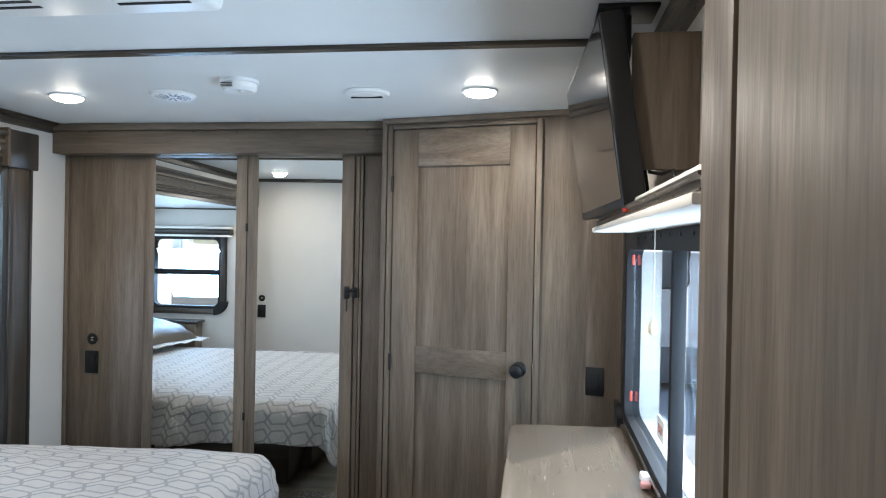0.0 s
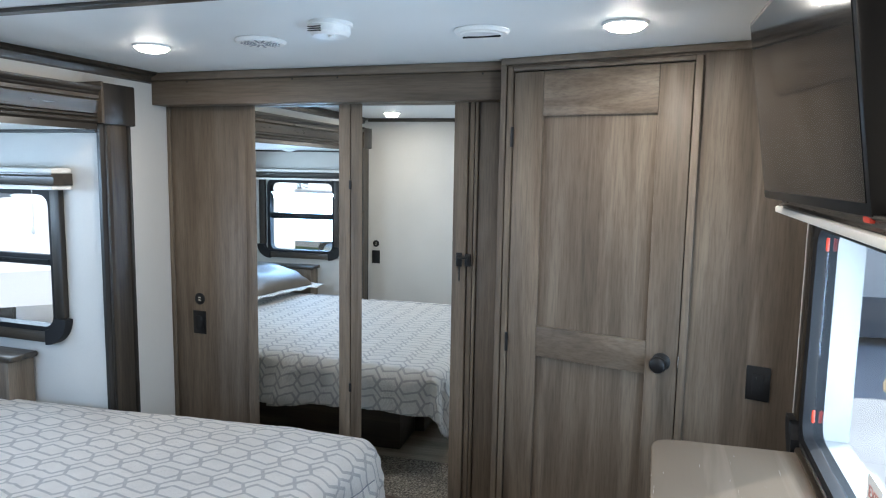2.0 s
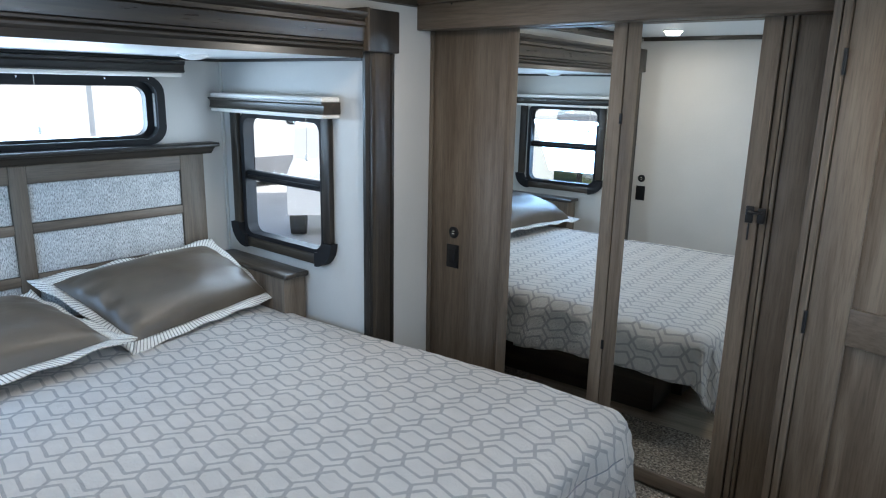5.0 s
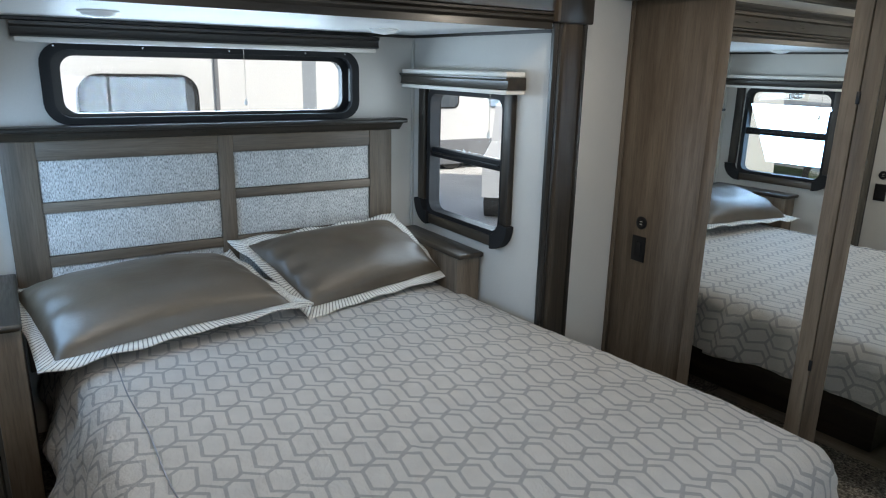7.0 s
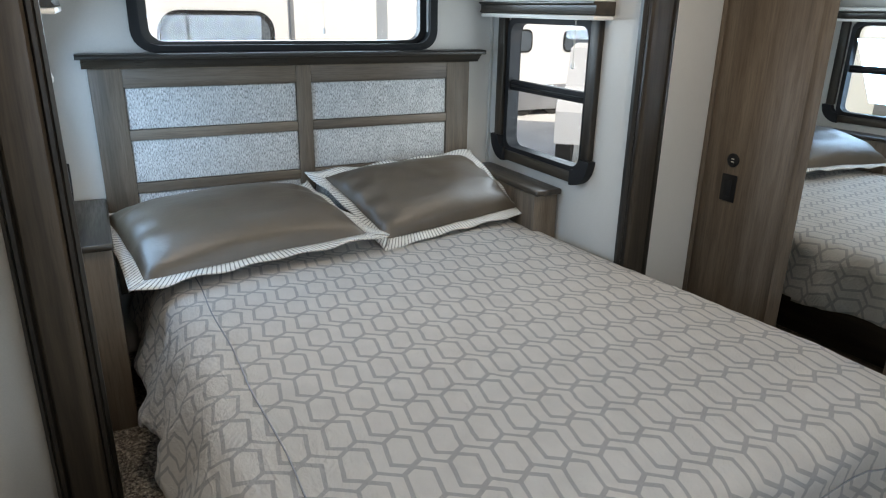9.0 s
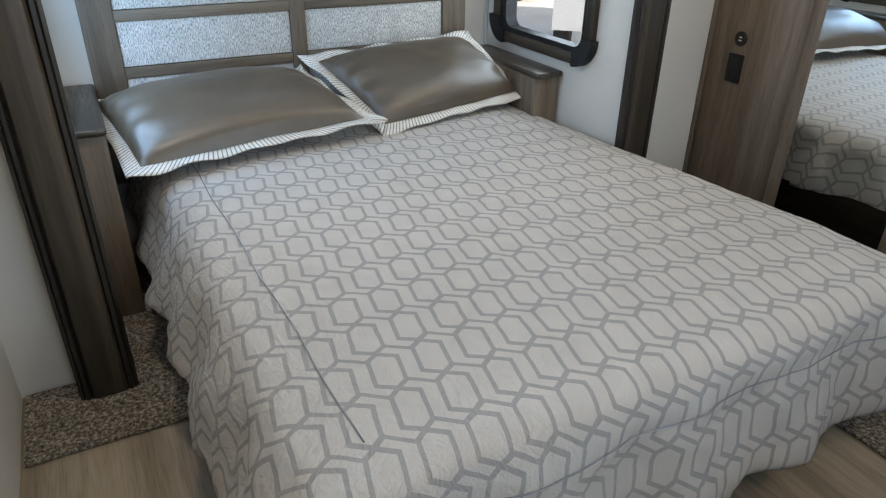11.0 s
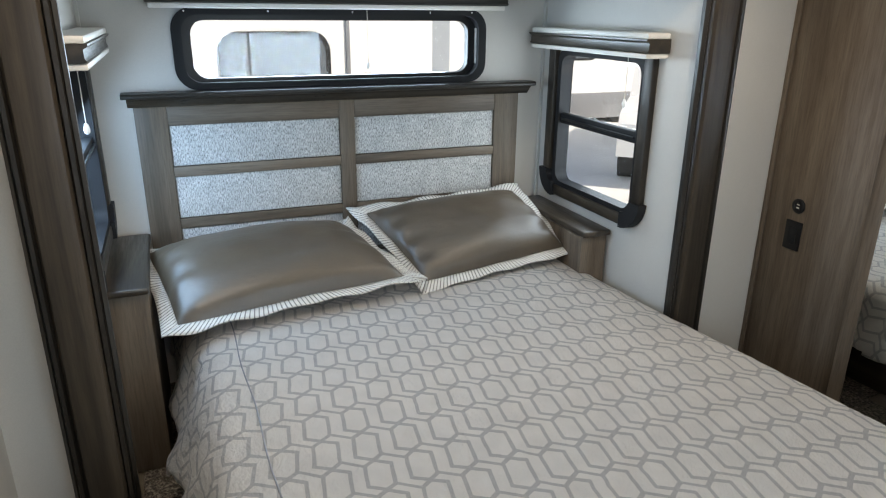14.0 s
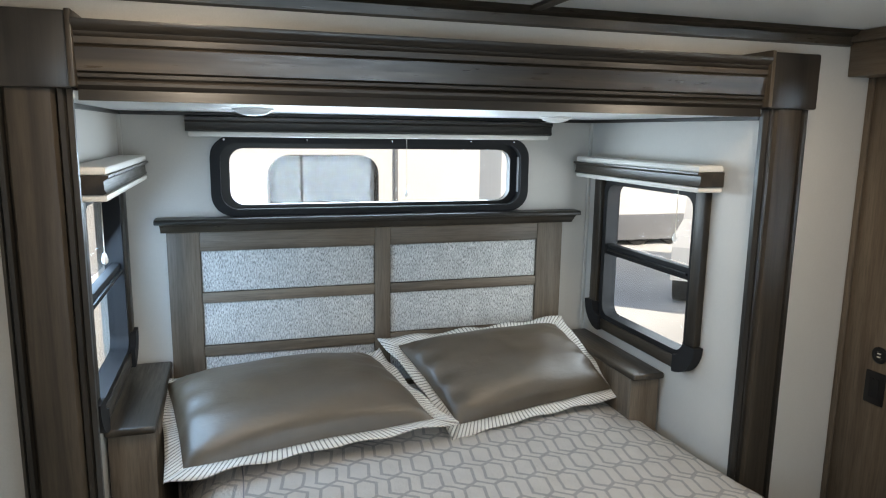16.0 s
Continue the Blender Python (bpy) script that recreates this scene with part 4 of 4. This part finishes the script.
# ---- bed ----
bed = thing("bed", "queen bed on a dark wood platform base", "bed", (-1.5, 3.0, 0.014))
part("base", bx(-2.66, -0.72, 2.30, 3.74, 0.014, 0.27, 0.004), M_DARK_X, bed, "dark wood platform base")
part("kick_block", bx(-0.719, -0.66, 2.60, 3.45, 0.014, 0.24, 0.004), M_DARK_Y, bed)
part("mattress", bx(-2.66, -0.53, 2.235, 3.80, 0.271, 0.525, 0.05, 4), M_WHITE, bed, "white mattress")

BX0, BX1, BY0, BY1, BZ = -2.66, -0.495, 2.235, 3.825, 0.562


def far_side(u):
    """Where the top of the bed ends on the closet side; the cloth spreads past the slide-out."""
    k = max(0.0, min(1.0, (u + 2.05) / 1.35))
    return 3.765 + 0.125 * k * k * (3 - 2 * k)


def spread_point(u, v):
    """Place of the comforter's flat point (u along the bed, v across)."""
    far = far_side(min(u, BX1))
    cx, cy = min(u, BX1), max(BY0, min(far, v))
    ox, oy = u - cx, v - cy
    d = math.hypot(ox, oy)
    nz = noise.noise(Vector((u * 3.1, v * 3.1, 0.3)))
    nz2 = noise.noise(Vector((u * 9.0, v * 9.0, 4.3)))
    top = BZ + 0.006 * nz + 0.0025 * nz2
    # quilting puff near the edges and a dip towards the sides
    edge = min(BX1 - cx, cy - BY0, far - cy)
    top -= 0.018 * math.exp(-max(edge, 0) / 0.10)
    near = math.exp(-max(0.0, cy - BY0) / 0.12)
    top += near * (0.006 * noise.noise(Vector((u * 16, v * 16, 5.5))) + 0.003 * noise.noise(Vector((u * 34, v * 30, 8.5))))
    # creases where the cloth was folded
    top += 0.0025 * math.exp(-((v - 2.90 - 0.02 * math.sin(u * 3)) / 0.006) ** 2)
    top += 0.004 * math.exp(-((u + 1.33) / 0.010) ** 2) - 0.004 * math.exp(-((u + 0.86 + 0.03 * math.sin(v * 4)) / 0.007) ** 2)
    if d < 1e-6:
        return Vector((cx, cy, top))
    nx, ny = ox / d, oy / d
    r = 0.075
    a = min(d / r, math.pi / 2)
    out = r * math.sin(a)
    down = r * (1 - math.cos(a)) + max(0.0, d - r * math.pi / 2)
    hang = max(0.0, d - r)
    along = u * abs(ny) + v * abs(nx)
    if abs(nx) > 0.05 and abs(ny) > 0.05:
        along = math.atan2(oy, ox) * 0.45
    fold = 0.016 * math.sin(along * 17 + 2.2 * noise.noise(Vector((u * 2, v * 2, 9)))) + 0.022 * noise.noise(Vector((u * 5, v * 5, 2.0)))
    flare = (0.36 if oy < 0 and abs(ny) > 0.7 else 0.13) * hang
    if abs(nx) > 0.2 and abs(ny) > 0.2:
        flare *= 0.9
    out += flare + fold * min(1.0, hang / 0.12)
    crinkle = 0.010 * noise.noise(Vector((u * 13, v * 13, 7.0))) + 0.004 * noise.noise(Vector((u * 30, v * 30, 1.0)))
    crinkle *= min(1.0, d / 0.08)
    return Vector((cx + nx * out + crinkle * nx, cy + ny * out + crinkle * ny, top - down * 0.97))


us = [BX0 + 0.02 + i * 0.016 for i in range(int((BX1 - BX0 + 0.50) / 0.016))]
vs = [BY0 - 0.36 + i * 0.016 for i in range(int((BY1 - BY0 + 0.72) / 0.016))]
bm = bmesh.new()
uvl = bm.loops.layers.uv.new("UVMap")
grid, flat = {}, {}
for i, u in enumerate(us):
    for j, v in enumerate(vs):
        ox, oy = max(0.0, u - BX1), max(BY0 - v, v - far_side(min(u, BX1)), 0.0)
        if math.hypot(ox * 0.82, oy) > 0.365 + 0.02 * math.sin(u * 5 + v * 3):
            continue
        if oy > 0.05 and v > 3.0 and u < -1.60:
            continue
        p = spread_point(u, v)
        if p.z < 0.03:
            continue
        bv = bm.verts.new(p)
        grid[i, j], flat[bv] = bv, (u, v)
for i in range(len(us) - 1):
    for j in range(len(vs) - 1):
        q = [grid.get(k2) for k2 in ((i, j), (i + 1, j), (i + 1, j + 1), (i, j + 1))]
        if all(q):
            f = bm.faces.new(q)
            for lp in f.loops:
                lp[uvl].uv = flat[lp.vert]
cf = thing("comforter", "pale grey comforter with a woven hexagon pattern spread over the bed", "comforter", (-1.5, 3.0, 0.55))
cov = part("cover", bm, M_SPREAD, cf)
so = cov.modifiers.new("thickness", 'SOLIDIFY')
so.thickness, so.offset = 0.008, -1
# piped seam along the side
seam = [spread_point(-2.15 + i * 0.05, 2.283 + 0.0012 * i + 0.004 * math.sin(i * 0.6)) + Vector((0, 0, 0.0012)) for i in range(33)]
part("seam", tube(bmesh.new(), seam, 0.0022, 6), M_RVGREY, cf, "grey stitched seam")

seam = [spread_point(BX1 + 0.155, BY0 - 0.02 + i * 0.05) + Vector((0.003, 0, 0)) for i in range(33)]
part("seam", tube(bmesh.new(), seam, 0.0022, 6), M_RVGREY, cf, "grey stitched seam")

# ---- pillows ----


def pillow(corners, puff, label, seed, sag):
    """corners: lower inner, lower outer... given as TL, TR, BR, BL of the flange, seen from the foot."""
    tl, tr, br2, bl = [Vector(c) for c in corners]
    n = (tr - tl).cross(bl - tl).normalized()
    if n.z < 0:
        n = -n
    lu, lv = ((tr - tl).length + (br2 - bl).length) / 2, ((bl - tl).length + (br2 - tr).length) / 2
    fw = 0.054

    def point(s, t, h2):
        p = (1 - t) * ((1 - s) * tl + s * tr) + t * ((1 - s) * bl + s * br2)
        # sides draw in between the corners
        c = tl * 0.25 + tr * 0.25 + br2 * 0.25 + bl * 0.25
        pull = 0.045 * (4 * s * (1 - s)) * abs(2 * t - 1) ** 3 + 0.05 * (4 * t * (1 - t)) * abs(2 * s - 1) ** 3
        p = p + (c - p) * pull
        w = 0.007 * noise.noise(Vector((s * 5 + seed, t * 5, seed)))
        return p + n * (h2 + w)
    e, f = thing("pillow", label, "pillow", (tl + br2) / 2, "pillows"), None
    N, M = 44, 30
    su, sv = fw / lu, fw / lv
    for side, nm in ((1, "face"), (-1, "back")):
        bm2 = bmesh.new()
        g = []
        for i in range(N + 1):
            row = []
            for j in range(M + 1):
                s, t = su + (1 - 2 * su) * i / N, sv + (1 - 2 * sv) * j / M
                a, c = i / N * 2 - 1, j / M * 2 - 1
                h2 = puff * ((1 - abs(a) ** 3.2) * (1 - abs(c) ** 2.6)) ** 0.55
                h2 += 0.010 * noise.noise(Vector((a * 2.4 + seed, c * 2.4, 1))) * (1 - abs(a)) * (1 - abs(c)) * 2
                h2 += 0.006 * math.exp(-((abs(a) - 0.85) / 0.1) ** 2) * math.sin(c * 14 + seed)
                h2 *= 1.0 if side > 0 else -0.10
                row.append(bm2.verts.new(point(s, t, h2 + side * 0.004)))
            g.append(row)
        for i in range(N):
            for j in range(M):
                bm2.faces.new((g[i][j], g[i + 1][j], g[i + 1][j + 1], g[i][j + 1]))
        part(nm, bm2, M_SATIN, e)
    bm2 = bmesh.new()
    lay = bm2.loops.layers.uv.new("UVMap")

    def strip(fn, m, length):
        prev = None
        for i in range(m + 1):
            a = i / m
            cur = []
            for k2 in range(4):
                p = fn(a, k2 / 3)
                ww = (0.007 * math.sin(a * length * 31 + seed) + 0.006 * noise.noise(Vector((a * length * 9, seed, 2.0)))) * (1 - k2 / 3)
                cur.append(bm2.verts.new(point(*p, 0.002 + ww)))
            if prev:
                for k2 in range(3):
                    f2 = bm2.faces.new((prev[k2], cur[k2], cur[k2 + 1], prev[k2 + 1]))
                    for lp in f2.loops:
                        v2 = lp.vert
                        ii, kk = (i, cur.index(v2)) if v2 in cur else (i - 1, prev.index(v2))
                        lp[lay].uv = (ii / m * length, kk / 3 * fw)
            prev = cur
    strip(lambda a, k2: (a * (1 - 2 * su * k2) + su * k2, sv * k2), 40, lu)
    strip(lambda a, k2: (a * (1 - 2 * su * k2) + su * k2, 1 - sv * k2), 40, lu)
    strip(lambda a, k2: (su * k2, a * (1 - 2 * sv * k2) + sv * k2), 30, lv)
    strip(lambda a, k2: (1 - su * k2, a * (1 - 2 * sv * k2) + sv * k2), 30, lv)
    bmesh.ops.remove_doubles(bm2, verts=bm2.verts, dist=0.0015)
    bmesh.ops.recalc_face_normals(bm2, faces=bm2.faces)
    fl = part("flange", bm2, M_FLANGE, e, "white flange with fine grey stripes")
    so2 = fl.modifiers.new("thickness", 'SOLIDIFY')
    so2.thickness = 0.004
    return e


pillow([(-2.62, 2.85, 0.785), (-2.63, 3.71, 0.825), (-2.19, 3.82, 0.60), (-2.07, 3.01, 0.562)], 0.10, "taupe satin pillow with a striped white flange leaning on the headboard", 3.1, 0)
pillow([(-2.60, 1.955, 0.70), (-2.60, 2.855, 0.742), (-2.055, 3.03, 0.628), (-1.955, 2.06, 0.59)], 0.125, "taupe satin pillow with a striped white flange lying over its neighbour", 1.7, 0)

# ---- outside ----
GZ = -0.95
structure("ground", bx(-400, 400, -400, 400, GZ - 0.5, GZ), M_FOUND, "pale gravel and concrete lot", "ground")
structure("lawn", bx(-30, 30, -40, -2.6, GZ, GZ + 0.03), M_GRASS, "strip of dry lawn", "ground")


def trailer(at, yaw, length, height, label, stripe, lights=None):
    t = thing("travel_trailer", label, "trailer", (at[0], at[1], GZ), "parked trailers")
    m = Matrix.Translation((at[0], at[1], GZ)) @ Matrix.Rotation(radians(yaw), 4, 'Z')

    def p(nm, bm2, ma, par=None, lab=""):
        bmesh.ops.transform(bm2, matrix=m, verts=bm2.verts)
        bmesh.ops.recalc_face_normals(bm2, faces=bm2.faces)
        return part(nm, bm2, ma, par or t, lab)
    L, hw = length / 2, 1.25
    p("body", prism(bmesh.new(), [(-L, 0.75), (L - 0.5, 0.75), (L, 1.3), (L, height - 0.5), (L - 0.35, height), (-L + 0.1, height), (-L, height - 0.12)], "y", -hw, hw), M_RVWHITE)
    for sgn in (-1, 1):
        for x0, x1, z0, z1 in lights or ((-L + 0.8, -L + 2.2, 1.75, 2.6), (-0.6, 0.9, 1.75, 2.6), (L - 2.4, L - 1.3, 1.9, 2.55)):
            w2 = p("window", prism(bmesh.new(), [((x0 + x1) / 2 + a, (z0 + z1) / 2 + c2) for a, c2 in rounded(x1 - x0, z1 - z0, 0.12)], "y", sgn * hw - 0.02, sgn * hw + 0.025), M_TINT, None, "dark tinted window")
            p("frame", ring(bmesh.new(), [((x0 + x1) / 2 + a, (z0 + z1) / 2 + c2) for a, c2 in rounded(x1 - x0 + 0.08, z1 - z0 + 0.08, 0.15)], [((x0 + x1) / 2 + a, (z0 + z1) / 2 + c2) for a, c2 in rounded(x1 - x0, z1 - z0, 0.12)], "y", sgn * hw - 0.02, sgn * hw + 0.035), M_RUBBER, w2)
        if stripe:
            p("stripe", prism(bmesh.new(), [(-L + 0.1, 1.15), (L - 2.6, 1.15), (L - 1.0, height - 0.6), (L - 0.7, height - 0.6), (L - 2.2, 0.95), (-L + 0.1, 0.95)], "y", sgn * hw - 0.012, sgn * hw + 0.012), stripe, None, "swooping decal")
        p("door", bx(1.3, 1.98, sgn * hw - 0.02, sgn * hw + 0.02, 0.9, 2.85, 0.01), M_RVWHITE, None, "")
        for wx in (-0.9, 0.05):
            wh = p("wheel", cyl(bmesh.new(), (wx, sgn * (hw - 0.28), 0.36), (0, sgn, 0), 0.36, 0.36, 0.24, 28), M_TYRE)
            p("rim", cyl(bmesh.new(), (wx, sgn * (hw - 0.045), 0.36), (0, sgn, 0), 0.2, 0.18, 0.02, 20), M_CHROME, wh)
    if not stripe:
        # grey box for the underbody; its dark colour includes the shade beneath
        p("skirt", bx(-L + 0.3, L - 0.9, -hw - 0.02, hw + 0.02, 0.14, 0.748, 0.02), M_RVGREY, None, "dark underbody box with the shade beneath put in")
    p("roof_unit", bx(-0.6, 0.5, -0.35, 0.35, height, height + 0.28, 0.06, 3), M_RVWHITE)
    p("hitch", bx(L, L + 1.1, -0.08, 0.08, 0.55, 0.66, 0.01), M_BLACK)
    p("jack", cyl(bmesh.new(), (L + 0.9, 0, 0.0), (0, 0, 1), 0.05, 0.05, 1.0, 14), M_BLACK)
    return t


near = trailer((-6.6, 0.05), 90, 8.5, 3.6, "white travel trailer parked close alongside", None, ((2.55, 3.33, 1.5, 2.37), (-1.6, -0.2, 1.6, 2.5)))
part("corner_trim", bx(-5.352, -5.335, 3.55, 3.585, GZ + 0.8, GZ + 3.5, 0.004), M_RVGREY, near, "grey vertical trim strip")
trailer((-15.0, 12.4), 90, 9.0, 3.3, "white travel trailer across the lot", None, ((-1.5, -0.8, 1.55, 2.0), (0.2, 0.9, 1.55, 2.0)))
trailer((-3.0, 21.0), 10, 8.0, 3.3, "white travel trailer with a blue decal", M_BLUE)
trailer((-12.0, -14.0), 80, 7.5, 3.3, "white travel trailer beside the lawn", M_RVGREY)
trailer((5.2, 14.5), 8, 9.0, 3.4, "white travel trailer behind the exit window", None)


def pickup(at, yaw, label, coat):
    t = thing("pickup_truck", label, "truck", (at[0], at[1], GZ), "parked trucks")
    m = Matrix.Translation((at[0], at[1], GZ)) @ Matrix.Rotation(radians(yaw), 4, 'Z')

    def p(nm, bm2, ma, par=None):
        bmesh.ops.transform(bm2, matrix=m, verts=bm2.verts)
        bmesh.ops.recalc_face_normals(bm2, faces=bm2.faces)
        return part(nm, bm2, ma, par or t)
    p("body", prism(bmesh.new(), [(-2.7, 0.5), (2.7, 0.5), (2.75, 1.0), (2.6, 1.15), (1.3, 1.25), (0.7, 1.85), (-0.8, 1.88), (-1.0, 1.25), (-2.7, 1.2)], "y", -0.95, 0.95), coat)
    for s in (-1, 1):
        p("side_window", prism(bmesh.new(), [(1.1, 1.28), (0.65, 1.76), (-0.75, 1.78), (-0.85, 1.28)], "y", s * 0.95 - 0.01, s * 0.95 + 0.01), M_TINT)
        for wx in (-1.75, 1.75):
            wh = p("wheel", cyl(bmesh.new(), (wx, s * 0.72, 0.4), (0, s, 0), 0.4, 0.4, 0.25, 28), M_TYRE)
            p("rim", cyl(bmesh.new(), (wx, s * 0.965, 0.4), (0, s, 0), 0.25, 0.22, 0.015, 20), M_CHROME, wh)
    p("windscreen", prism(bmesh.new(), [(1.24, 1.29), (0.74, 1.81), (0.70, 1.80), (1.20, 1.28)], "y", -0.82, 0.82), M_TINT)
    return t


pickup((-9.6, 10.9), -42, "white pickup truck parked on the lot", M_RVWHITE)
pickup((-8.0, -9.6), 10, "grey pickup truck by the lawn", M_RVGREY)
